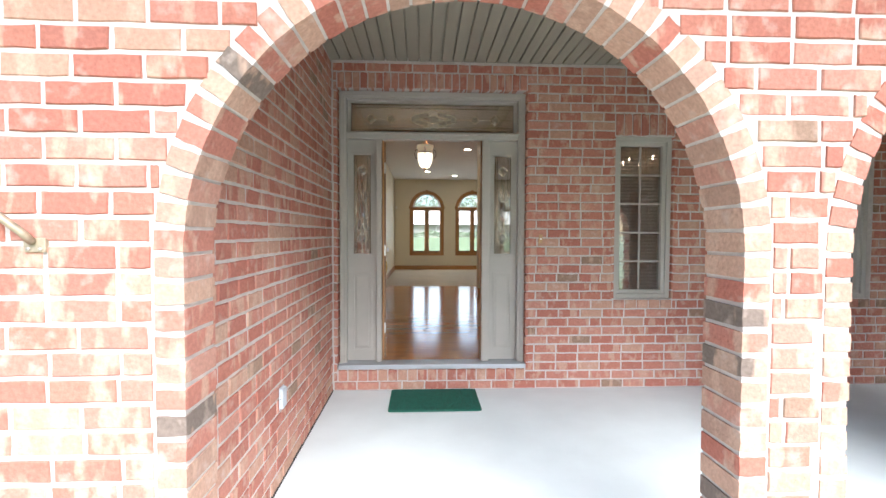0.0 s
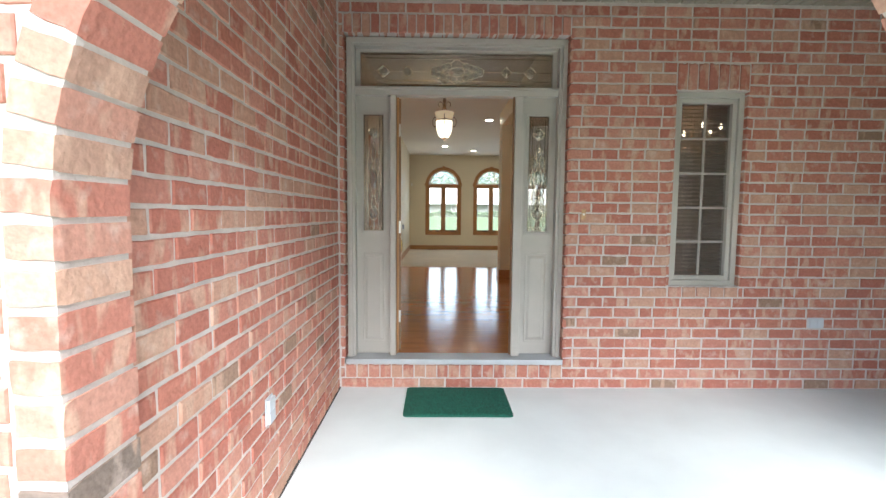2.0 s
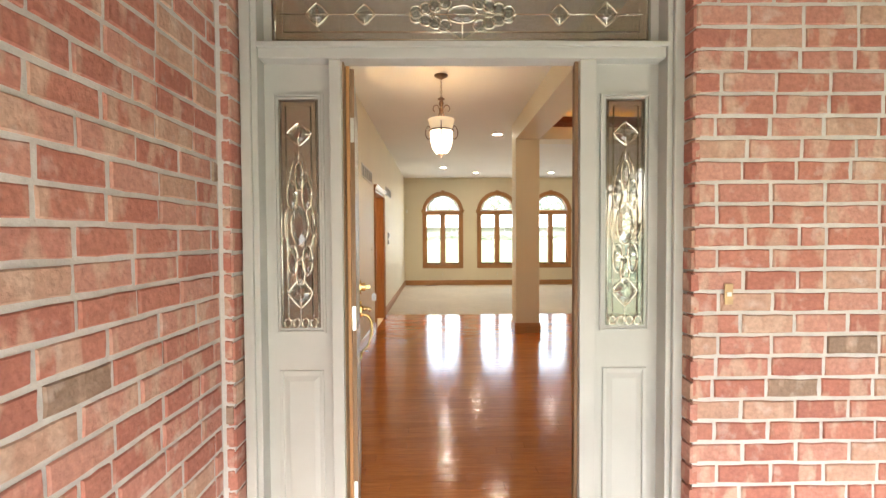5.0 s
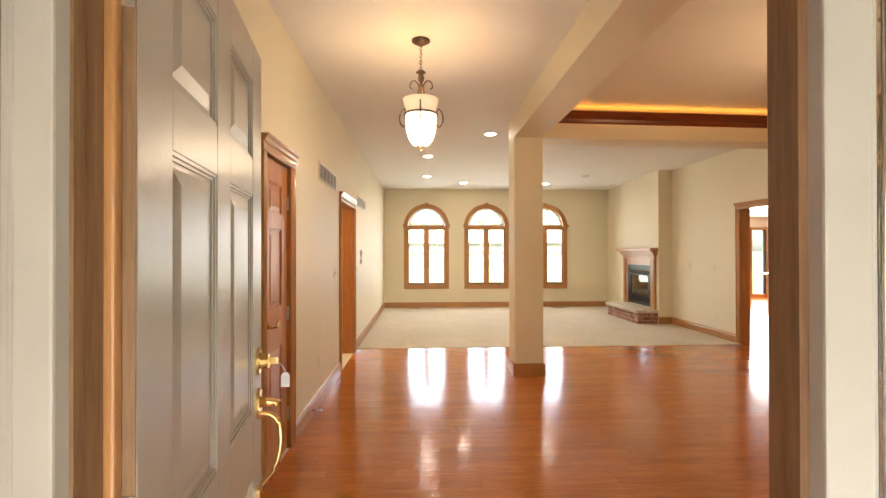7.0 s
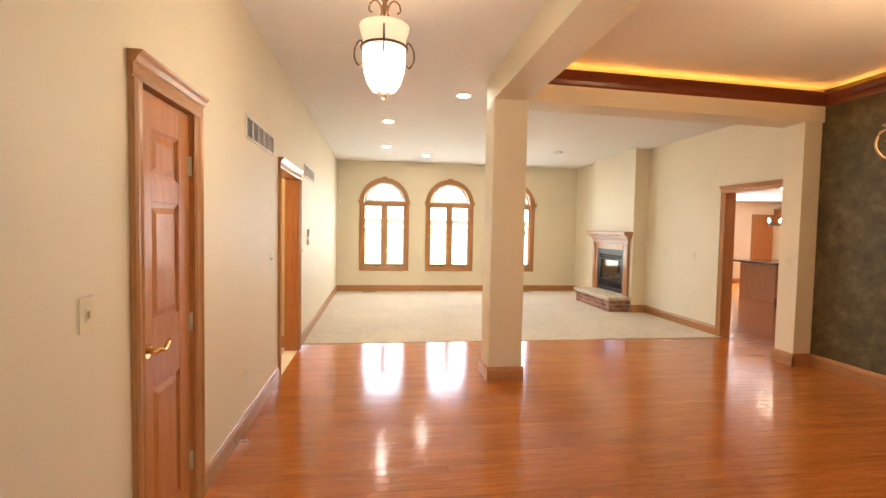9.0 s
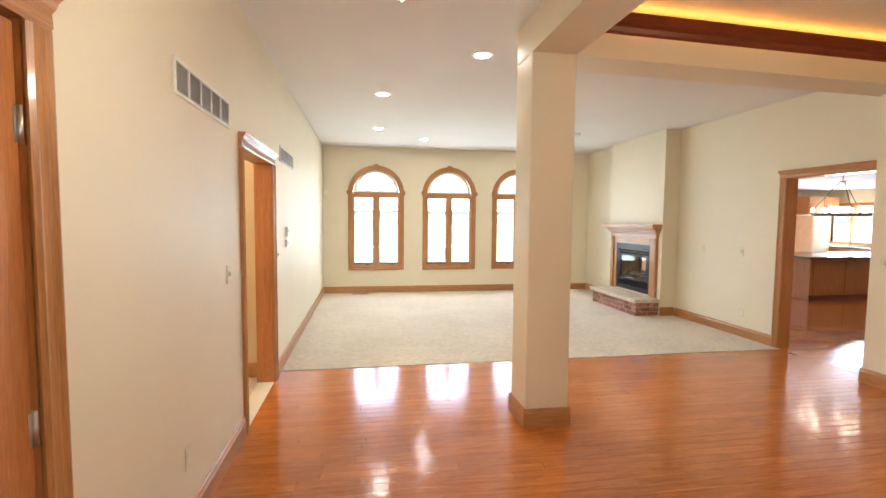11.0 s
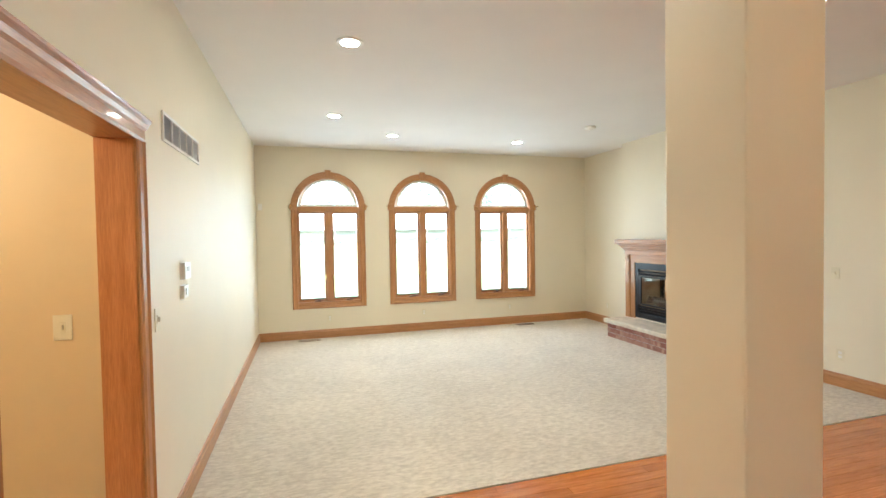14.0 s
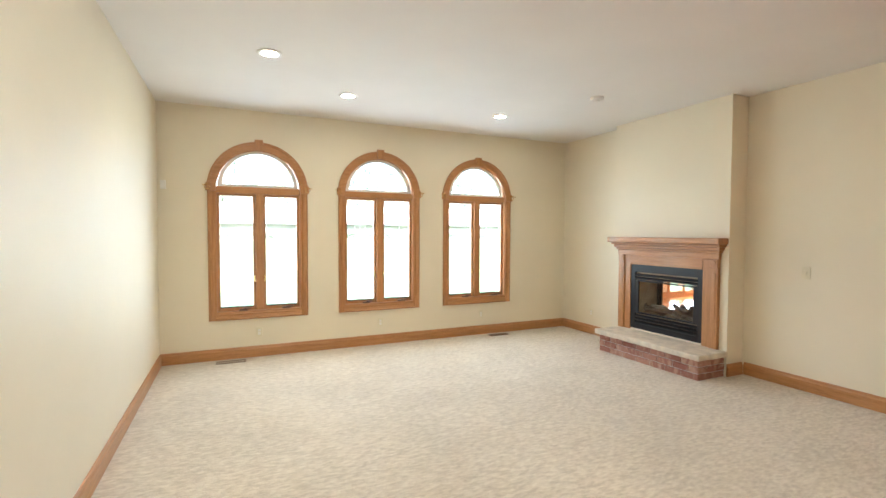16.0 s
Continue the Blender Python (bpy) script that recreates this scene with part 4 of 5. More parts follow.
# ---- fireplace ----
fp = thing("fireplace_surround", "honey oak mantel and surround on the chimney breast", "mantel", (4.70, 13.06, 0.47))
fp.location = (0, 0, 0)
X = 4.70
for ya, yb in ((12.35, 12.54), (13.57, 13.76)):
    bm = bmesh.new()
    oa, ob = (ya, ya + 0.1) if ya < 13 else (yb - 0.1, yb)
    box(bm, X - 0.024, ya, 0.47, X, yb, 1.45, bevel=0.003)
    box(bm, X - 0.042, oa, 0.47, X - 0.024, ob, 1.36, bevel=0.006)
    box(bm, X - 0.048, oa + 0.025, 0.56, X - 0.042, ob - 0.025, 1.3, bevel=0.003)
    side = part("pilaster", bm, M_OAK_Z, fp)
    ym = ya + 0.05 if ya < 13 else yb - 0.05
    bm = bmesh.new()
    box(bm, X - 0.048, ym - 0.045, 1.36, X - 0.03, ym + 0.045, 1.45, bevel=0.004)
    prism(bm, [(ym + 0.03 * math.cos(k * math.tau / 16), 1.405 + 0.03 * math.sin(k * math.tau / 16)) for k in range(16)], "x", X - 0.056, X - 0.048)
    part("rosette", bm, M_OAK_Z, side)
boxes("frieze", M_OAK_Y, fp, (X - 0.03, 12.54, 1.33, X, 13.57, 1.45), (X - 0.036, 12.54, 1.4, X - 0.03, 13.57, 1.415), (X - 0.036, 12.54, 1.345, X - 0.03, 13.57, 1.355))
for k, (z0, z1, d, e) in enumerate(((1.45, 1.52, 0.045, 0.0), (1.52, 1.55, 0.065, 0.015), (1.55, 1.585, 0.09, 0.035), (1.585, 1.615, 0.12, 0.055))):
    boxes("cornice", M_OAK_Y, fp, (X - d, 12.34 - e, z0, X, 13.77 + e, z1), bevel=0.008)
boxes("mantel_shelf", M_OAK_Y, fp, (X - 0.17, 12.265, 1.615, X, 13.85, 1.685), bevel=0.012)

insert = thing("gas_fireplace", "black see-through gas fireplace with log set", "fireplace")
x0, x1, ya, yb, za, zb = X - 0.012, EX + 0.15, 12.54, 13.57, 0.49, 1.33
boxes("face_frame", M_BLACK, insert, (x0, ya, za, x0 + 0.03, ya + 0.07, zb), (x0, yb - 0.07, za, x0 + 0.03, yb, zb), (x0, ya + 0.07, zb - 0.1, x0 + 0.03, yb - 0.07, zb), (x0, ya + 0.07, za, x0 + 0.03, yb - 0.07, za + 0.07), bevel=0.003)
for z in (zb - 0.19, zb - 0.15, za + 0.075, za + 0.115, za + 0.155):
    bm = bmesh.new()
    prism(bm, [(x0 - 0.006, z), (x0 + 0.02, z + 0.018), (x0 + 0.03, z + 0.03), (x0 - 0.006, z + 0.012)], "y", ya + 0.05, yb - 0.05)
    part("louvre", bm, M_BLACK, insert)
ga, gb = za + 0.2, zb - 0.2
boxes("glass_frame", M_BLACK, insert, (x0 + 0.004, ya + 0.07, ga, x0 + 0.026, ya + 0.12, gb), (x0 + 0.004, yb - 0.12, ga, x0 + 0.026, yb - 0.07, gb), (x0 + 0.004, ya + 0.12, gb - 0.02, x0 + 0.026, yb - 0.12, gb), (x0 + 0.004, ya + 0.12, ga, x0 + 0.026, yb - 0.12, ga + 0.02))
boxes("glass", M_GLASS, insert, (x0 + 0.012, ya + 0.11, ga + 0.01, x0 + 0.016, yb - 0.11, gb - 0.01)).visible_shadow = False
boxes("firebox", M_FIREBRICK, insert, (x0 + 0.03, ya + 0.002, za, x1, ya + 0.06, zb), (x0 + 0.03, yb - 0.06, za, x1, yb - 0.002, zb), (x0 + 0.03, ya + 0.06, za, x1, yb - 0.06, za + 0.19), (x0 + 0.03, ya + 0.06, zb - 0.19, x1, yb - 0.06, zb))
boxes("back_glass_frame", M_BLACK, insert, (x1 - 0.02, ya + 0.06, ga - 0.02, x1, ya + 0.14, gb + 0.02), (x1 - 0.02, yb - 0.14, ga - 0.02, x1, yb - 0.06, gb + 0.02), (x1 - 0.02, ya + 0.14, gb - 0.03, x1, yb - 0.14, gb + 0.02), (x1 - 0.02, ya + 0.14, ga - 0.02, x1, yb - 0.14, ga + 0.05))
rng = random.Random(5)
for k in range(8):
    bm = bmesh.new()
    cy = ya + 0.22 + 0.09 * k
    a = rng.uniform(-0.7, 0.7)
    z = ga + 0.04 + 0.03 * (k % 3)
    tube(bm, [(4.86 + s * 0.13 * math.sin(a), cy + s * 0.16 * math.cos(a), z + s * rng.uniform(-0.03, 0.06) + rng.uniform(-0.006, 0.006)) for s in (-1, -0.5, 0, 0.5, 1)], [0.025, 0.034, 0.03, 0.035, 0.026], 9)
    part("log", bm, M_LOG, insert, "charred ceramic log")
for cy in (12.83, 12.95):
    bm = bmesh.new()
    lathe(bm, [(0.03, ga), (0.045, ga + 0.05), (0.045, ga + 0.13), (0.02, ga + 0.17), (0.005, ga + 0.175)], 4.9, cy, 12)
    part("log", bm, M_LOG, insert, "upright charred ceramic log")

hearth = thing("hearth", "raised brick hearth with pale stone slab", "hearth")
bm = bmesh.new()
box(bm, 4.29, 12.29, FLOOR, X - 0.002, 13.69, 0.41)
part("core", bm, M_MORTAR, hearth)
bm = bmesh.new()
box(bm, 4.24, 12.24, 0.41, X - 0.002, 13.75, 0.47, bevel=0.012)
bmesh.ops.subdivide_edges(bm, edges=[e for e in bm.edges if e.calc_length() > 0.3], cuts=14)
for v in bm.verts:
    if v.co.x < 4.3 or v.co.y < 12.3 or v.co.y > 13.7:
        v.co += 0.007 * noise.noise_vector(v.co * 9)
part("slab", bm, M_STONE, hearth, "pale honed limestone slab")


# ---- lamps ----
lantern = thing("pendant_lantern", "bronze scroll pendant with lit frosted bell shade", "pendant lamp", (0.075, 6.9, 0))
LX, LY = 0.0, 0.0
bm = bmesh.new()
lathe(bm, [(0.0, CEIL), (0.068, CEIL - 0.002), (0.07, CEIL - 0.012), (0.04, CEIL - 0.03), (0.012, CEIL - 0.045), (0.0, CEIL - 0.05)], LX, LY)
part("canopy", bm, M_BRONZE, lantern)
for k in range(7):
    bm = bmesh.new()
    z = CEIL - 0.05 - k * 0.026
    pts = [(0.008 * math.cos(a), 0, z - 0.014 + 0.018 * math.sin(a)) for a in [j * math.tau / 12 for j in range(13)]]
    tube(bm, [(y, x, zz) if k % 2 else (x, y, zz) for x, y, zz in pts], 0.0025, 5)
    part("chain_link", bm, M_BRONZE, lantern)
bm = bmesh.new()
lathe(bm, [(0.0, 2.985), (0.012, 2.98), (0.036, 2.965), (0.036, 2.958), (0.014, 2.95), (0.026, 2.92), (0.02, 2.9), (0.01, 2.885), (0.024, 2.86), (0.022, 2.84), (0.01, 2.83), (0.008, 2.8), (0.0, 2.795)], LX, LY)
part("hub", bm, M_BRONZE, lantern)
for k in range(3):
    a = k * math.tau / 3 + 0.5
    ca, sa = math.cos(a), math.sin(a)
    bm = bmesh.new()
    tube(bm, smooth([(r * ca, r * sa, z) for r, z in ((0.015, 2.85), (0.03, 2.8), (0.07, 2.755), (0.095, 2.7), (0.124, 2.65))]), 0.006)
    part("arm", bm, M_BRONZE, lantern)
    bm = bmesh.new()
    tube(bm, smooth([(r * ca, r * sa, z) for r, z in ((0.015, 2.83), (0.03, 2.885), (0.06, 2.912), (0.09, 2.9), (0.098, 2.868), (0.08, 2.85))]), 0.005)
    part("scroll", bm, M_BRONZE, lantern)
    bm = bmesh.new()
    tube(bm, smooth([(r * ca, r * sa, z) for r, z in ((0.126, 2.655), (0.15, 2.71), (0.185, 2.68), (0.19, 2.62), (0.16, 2.575), (0.135, 2.59))]), 0.005)
    part("scroll", bm, M_BRONZE, lantern)
bm = bmesh.new()
ringpts = [(0.121 * math.cos(j * math.tau / 32), 0.121 * math.sin(j * math.tau / 32), 2.645) for j in range(33)]
tube(bm, ringpts, 0.008)
part("band", bm, M_BRONZE, lantern)
bm = bmesh.new()
lathe(bm, [(0.128, 2.76), (0.134, 2.757), (0.126, 2.72), (0.115, 2.69), (0.114, 2.648), (0.11, 2.648), (0.111, 2.69), (0.122, 2.72), (0.128, 2.76)], LX, LY, 32, False)
part("upper_shade", bm, M_SHADE, lantern, "frosted flared glass rim")
bm = bmesh.new()
lathe(bm, [(0.114, 2.645), (0.114, 2.58), (0.108, 2.52), (0.09, 2.46), (0.06, 2.42), (0.03, 2.41), (0.028, 2.415), (0.055, 2.425), (0.085, 2.465), (0.103, 2.522), (0.109, 2.58), (0.109, 2.645), (0.114, 2.645)], LX, LY, 32, False)
part("lower_shade", bm, M_SHADE_LOW, lantern, "glowing frosted glass bell")
bm = bmesh.new()
lathe(bm, [(0.0, 2.42), (0.038, 2.414), (0.03, 2.405), (0.012, 2.398), (0.014, 2.388), (0.01, 2.378), (0.0, 2.372)], LX, LY)
part("finial", bm, M_BRONZE, lantern)
point_light("pendant_bulb", (0.075, 6.9, 2.68), 0.9, (1.0, 0.74, 0.46), 0.015)
point_light("pendant_bulb", (0.075, 6.9, 2.27), 1.9, (1.0, 0.8, 0.56), 0.05)

for x, y in CANS:
    can = thing("recessed_light", "white recessed ceiling light, lit", "ceiling light", (x, y, CEIL), group="recessed lights")
    bm = bmesh.new()
    lathe(bm, [(0.072, -0.001), (0.098, -0.001), (0.1, -0.006), (0.094, -0.01), (0.076, -0.012), (0.07, -0.008)], 0, 0, 28)
    part("trim_ring", bm, M_WHITE, can)
    bm = bmesh.new()
    lathe(bm, [(0.0, -0.002), (0.07, -0.003), (0.066, -0.008), (0.0, -0.012)], 0, 0, 28)
    part("lens", bm, M_BULB, can, "glowing lamp face")
sd = thing("smoke_detector", "round white smoke detector on the ceiling", "smoke detector", (3.5, 12.97, CEIL))
bm = bmesh.new()
lathe(bm, [(0.0, 0.0), (0.072, 0.0), (0.075, -0.012), (0.068, -0.028), (0.05, -0.034), (0.0, -0.036)], 0, 0, 28)
part("body", bm, M_WHITE, sd)
bm = bmesh.new()
lathe(bm, [(0.0, -0.036), (0.03, -0.036), (0.026, -0.044), (0.0, -0.045)], 0, 0, 20)
part("cap", bm, M_WHITE, sd)
pl = thing("porch_light", "small recessed porch ceiling light", "ceiling light", (0.55, 2.75, SOFFIT))
bm = bmesh.new()
lathe(bm, [(0.06, 0.0), (0.085, 0.0), (0.087, -0.008), (0.078, -0.014), (0.06, -0.012), (0.055, -0.004)], 0, 0, 24)
part("trim_ring", bm, M_TRIM, pl)
bm = bmesh.new()
lathe(bm, [(0.0, -0.001), (0.056, -0.001), (0.05, -0.005), (0.0, -0.006)], 0, 0, 24)
part("lens", bm, M_GRILLE, pl)


def candle_lamp(name, label, place, top, arms, reach, cup_z, mat, group=""):
    """A candle chandelier: hub, scrolled arms, sleeves and flame bulbs; heights from the floor of the world."""
    lamp = thing(name, label, "chandelier", (place[0], place[1], 0))
    bm = bmesh.new()
    lathe(bm, [(0.0, top), (0.06, top - 0.004), (0.05, top - 0.025), (0.0, top - 0.03)], 0, 0)
    part("canopy", bm, mat, lamp)
    bm = bmesh.new()
    tube(bm, [(0, 0, top - 0.02), (0, 0, cup_z + 0.25)], 0.006)
    part("chain", bm, mat, lamp)
    bm = bmesh.new()
    lathe(bm, [(0.0, cup_z + 0.28), (0.02, cup_z + 0.25), (0.012, cup_z + 0.15), (0.03, cup_z + 0.02), (0.015, cup_z - 0.05), (0.035, cup_z - 0.12), (0.02, cup_z - 0.17), (0.0, cup_z - 0.19)], 0, 0)
    part("hub", bm, mat, lamp)
    for k in range(arms):
        a = k * math.tau / arms + 0.35
        ca, sa = math.cos(a), math.sin(a)
        at = lambda r, z: (r * ca, r * sa, z)
        bm = bmesh.new()
        tube(bm, smooth([at(r * reach, cup_z + z) for r, z in ((0.08, 0.02), (0.25, -0.1), (0.5, -0.13), (0.8, -0.19), (1.05, -0.2), (1.18, -0.13), (1.14, -0.05), (1.0, -0.015))], 4), 0.007)
        tube(bm, smooth([at(r * reach, cup_z + z) for r, z in ((1.0, -0.015), (0.88, -0.05), (0.86, -0.11), (0.98, -0.13), (1.04, -0.09))], 4), 0.005)
        tube(bm, smooth([at(r * reach, cup_z + z) for r, z in ((0.5, -0.13), (0.72, -0.02), (0.74, 0.1), (0.55, 0.14), (0.42, 0.21), (0.46, 0.29), (0.6, 0.3), (0.64, 0.25), (0.56, 0.22))], 4), 0.005)
        arm = part("arm", bm, mat, lamp)
        bm = bmesh.new()
        lathe(bm, [(0.008, cup_z - 0.02), (0.034, cup_z), (0.036, cup_z + 0.006), (0.014, cup_z + 0.008)], reach * ca, reach * sa, 14)
        part("cup", bm, mat, arm)
        bm = bmesh.new()
        lathe(bm, [(0.013, cup_z + 0.008), (0.013, cup_z + 0.1), (0.005, cup_z + 0.104)], reach * ca, reach * sa, 12)
        part("candle_sleeve", bm, M_ALMOND, arm, "cream candle sleeve")
        bm = bmesh.new()
        lathe(bm, [(0.006, cup_z + 0.104), (0.015, cup_z + 0.125), (0.013, cup_z + 0.145), (0.002, cup_z + 0.175)], reach * ca, reach * sa, 12)
        part("flame_bulb", bm, M_CANDLE_GLOW, arm, "lit flame-shaped bulb")
    return lamp


candle_lamp("dining_chandelier", "gilded iron scroll chandelier with lit candles", (3.42, 6.6), 3.3, 6, 0.33, 2.37, M_COPPER)
point_light("chandelier_bulbs", (3.38, 6.6, 2.5), 5.0, (1.0, 0.66, 0.34), 0.3)
nook = thing("breakfast_chandelier", "dark iron ring chandelier with lit bulbs", "chandelier", (7.6, 11.85, 0))
bm = bmesh.new()
lathe(bm, [(0.0, 2.65), (0.06, 2.646), (0.05, 2.625), (0.0, 2.62)], 0, 0)
part("canopy", bm, M_BRONZE, nook)
bm = bmesh.new()
tube(bm, [(0, 0, 2.63), (0, 0, 2.41)], 0.006)
part("chain", bm, M_BRONZE, nook)
bm = bmesh.new()
lathe(bm, [(0.0, 2.42), (0.05, 2.415), (0.055, 2.4), (0.02, 2.39), (0.0, 2.385)], 0, 0)
part("hub", bm, M_BRONZE, nook)
bm = bmesh.new()
for r, z in ((0.36, 1.875), (0.36, 1.855)):
    tube(bm, [(r * math.cos(j * math.tau / 32), r * math.sin(j * math.tau / 32), z) for j in range(33)], 0.008)
part("hoop", bm, M_BRONZE, nook)
for k in range(3):
    a = k * math.tau / 3
    bm = bmesh.new()
    tube(bm, smooth([(r * math.cos(a), r * math.sin(a), z) for r, z in ((0.36, 1.86), (0.35, 1.96), (0.24, 2.12), (0.13, 2.28), (0.04, 2.4))]), 0.006)
    part("stay", bm, M_BRONZE, nook)
for k in range(6):
    a = k * math.tau / 6 + 0.3
    bx, by = 0.36 * math.cos(a), 0.36 * math.sin(a)
    bm = bmesh.new()
    lathe(bm, [(0.012, 1.85), (0.022, 1.88), (0.024, 1.9), (0.012, 1.91)], bx, by, 12)
    cup = part("cup", bm, M_BRONZE, nook)
    bm = bmesh.new()
    lathe(bm, [(0.01, 1.908), (0.022, 1.935), (0.02, 1.96), (0.003, 1.985)], bx, by, 12)
    part("flame_bulb", bm, M_CANDLE_GLOW, cup, "lit flame-shaped bulb")


# ---- wall fittings ----
def wall_vent(y0, y1, z0, z1):
    v = thing("wall_vent", "white return-air grille high on the wall", "vent", group="return grilles")
    x = WX
    f = 0.018
    boxes("frame", M_WHITE, v, (x, y0, z0, x + 0.012, y0 + f, z1), (x, y1 - f, z0, x + 0.012, y1, z1), (x, y0 + f, z0, x + 0.012, y1 - f, z0 + f), (x, y0 + f, z1 - f, x + 0.012, y1 - f, z1), bevel=0.002)
    boxes("backing", M_GRILLE, v, (x, y0 + f, z0 + f, x + 0.002, y1 - f, z1 - f))
    w = (y1 - y0 - 2 * f) / 5
    for k in range(1, 5):
        boxes("divider", M_WHITE, v, (x + 0.002, y0 + f + k * w - 0.006, z0 + f, x + 0.011, y0 + f + k * w + 0.006, z1 - f))
    for k in range(16):
        z = z0 + f + 0.003 + k * (z1 - z0 - 2 * f - 0.004) / 16
        bm = bmesh.new()
        prism(bm, [(x + 0.002, z + 0.006), (x + 0.003, z + 0.0075), (x + 0.0095, z + 0.002), (x + 0.0085, z + 0.0005)], "y", y0 + f, y1 - f)
        part("slat", bm, M_GRILLE, v)
    return v


wall_vent(7.817, 8.676, 2.305, 2.475)
wall_vent(10.417, 11.27, 2.31, 2.473)


def plate_on(name, label, category, m, w, h, mat, details=()):
    """A cover plate in its own plane: x across, z up, out towards -y."""
    p = thing(name, label, category)
    boxes("plate", mat, p, (-w / 2, -0.006, -h / 2, w / 2, 0, h / 2), bevel=0.003)
    for pname, x0, z0, x1, z1, d, pm in details:
        boxes(pname, pm, p, (x0, -0.006 - d, z0, x1, -0.0055, z1), bevel=0.0015)
    p.matrix_world = m
    return p


SWITCH = [("toggle", -0.005, -0.012, 0.005, 0.012, 0.012, M_ALMOND), ("bezel", -0.012, -0.024, 0.012, 0.024, 0.002, M_ALMOND)]
OUTLET = [("socket", -0.016, 0.006, 0.016, 0.034, 0.003, M_WHITE), ("socket", -0.016, -0.034, 0.016, -0.006, 0.003, M_WHITE)]
on_west = lambda y, z: pose(WX, y, z, 0, 0, 90)
on_east = lambda y, z: pose(EX, y, z, 0, 0, -90)
on_north = lambda x, z: pose(x, BACK, z)
for m in (on_west(8.6, 1.385), on_west(10.24, 1.38), on_west(5.996, 1.38), on_east(11.667, 1.35), on_east(10.95, 1.34), pose(4.75, 9.05, 1.36, 0, 0, -90), pose(-1.25, 10.16, 1.38)):
    plate_on("light_switch", "almond plastic light switch on the wall", "light switch", m, 0.075, 0.118, M_ALMOND, SWITCH)
for m in (on_west(7.867, 0.572), on_north(0.17, 0.5), on_north(1.72, 0.5), on_north(3.3, 0.5), on_east(10.9, 0.52), pose(EX - 0.1, 14.5, 0.52, 0, 0, -90)):
    plate_on("wall_outlet", "almond plastic wall outlet above the baseboard", "outlet", m, 0.072, 0.115, M_ALMOND, OUTLET)
plate_on("thermostat", "white wall thermostat beside the doorway", "thermostat", on_west(10.78, 1.59), 0.16, 0.11, M_WHITE, [("cover", -0.074, -0.05, 0.074, 0.05, 0.022, M_WHITE), ("display", -0.03, -0.005, 0.03, 0.025, 0.024, M_GRILLE)])
plate_on("alarm_keypad", "small white keypad below the thermostat", "keypad", on_west(10.745, 1.465), 0.12, 0.085, M_WHITE, [("cover", -0.055, -0.038, 0.055, 0.038, 0.018, M_WHITE), ("dial", -0.02, -0.02, 0.02, 0.02, 0.024, M_STEEL)])
plate_on("motion_sensor", "small white alarm sensor near the corner", "sensor", on_north(-0.83, 2.27), 0.06, 0.1, M_WHITE, [("cover", -0.026, -0.045, 0.026, 0.045, 0.03, M_WHITE)])
plate_on("door_bell", "small brass doorbell button on the brick", "doorbell", pose(1.12, FRONT - 0.004, 1.352), 0.032, 0.08, M_COPPER, [("button", -0.008, -0.008, 0.008, 0.008, 0.004, M_WHITE)])
plate_on("porch_outlet", "grey weatherproof outlet cover on the brick", "outlet", pose(3.0, FRONT - 0.004, 0.505), 0.125, 0.085, M_COVER, [("cover", -0.055, -0.035, 0.0, 0.035, 0.015, M_COVER), ("cover", 0.004, -0.035, 0.055, 0.035, 0.015, M_COVER)])
plate_on("porch_outlet", "grey weatherproof outlet cover on the brick", "outlet", pose(-0.776, 2.378, 0.455, 0, 0, 90), 0.085, 0.125, M_COVER, [("cover", -0.035, -0.055, 0.035, -0.002, 0.015, M_COVER), ("cover", -0.035, 0.002, 0.035, 0.055, 0.015, M_COVER)])
for x in (-0.15, 3.526):
    reg = thing("floor_register", "dark metal floor register in the carpet", "floor register", (x, 15.0, FLOOR + 0.006), group="floor registers")
    boxes("frame", M_BRONZE, reg, (-0.16, -0.05, 0, 0.16, -0.042, 0.006), (-0.16, 0.042, 0, 0.16, 0.05, 0.006), (-0.16, -0.042, 0, -0.15, 0.042, 0.006), (0.15, -0.042, 0, 0.16, 0.042, 0.006))
    for k in range(15):
        boxes("slat", M_BRONZE, reg, (-0.145 + k * 0.02, -0.042, 0, -0.137 + k * 0.02, 0.042, 0.005))
stop = thing("door_stop", "small metal spring door stop on the baseboard", "door stop")
bm = bmesh.new()
tube(bm, [(WX + 0.018, 7.5, FLOOR + 0.06), (WX + 0.09, 7.5, FLOOR + 0.06)], 0.006)
part("spring", bm, M_STEEL, stop)
bm = bmesh.new()
tube(bm, [(WX + 0.09, 7.5, FLOOR + 0.06), (WX + 0.105, 7.5, FLOOR + 0.06)], 0.009)
part("tip", bm, M_WHITE, stop)

# ---- porch things ----
mat_ob = thing("doormat", "dark green ribbed doormat before the threshold", "doormat")
bm = bmesh.new()
w, d, r = 0.382, 0.262, 0.03
pts = []
for sx, sy, a0 in ((1, 1, 0), (-1, 1, 90), (-1, -1, 180), (1, -1, 270)):
    for k in range(5):
        a = radians(a0 + k * 22.5)
        pts.append((0.138 + sx * (w - r) + r * math.cos(a), 3.65 + sy * (d - r) + r * math.sin(a)))
prism(bm, pts, "z", PORCH + 0.001, PORCH + 0.008)
part("backing", bm, M_MAT, mat_ob)
rng = random.Random(3)
bm = bmesh.new()
for k in range(72):
    x = 0.138 - w + 0.02 + k * (2 * w - 0.04) / 71
    box(bm, x - 0.0035, 3.65 - d + 0.02, PORCH + 0.007, x + 0.0035, 3.65 + d - 0.02, PORCH + 0.0125 + rng.uniform(-0.001, 0.001))
part("ribs", bm, M_MAT, mat_ob)
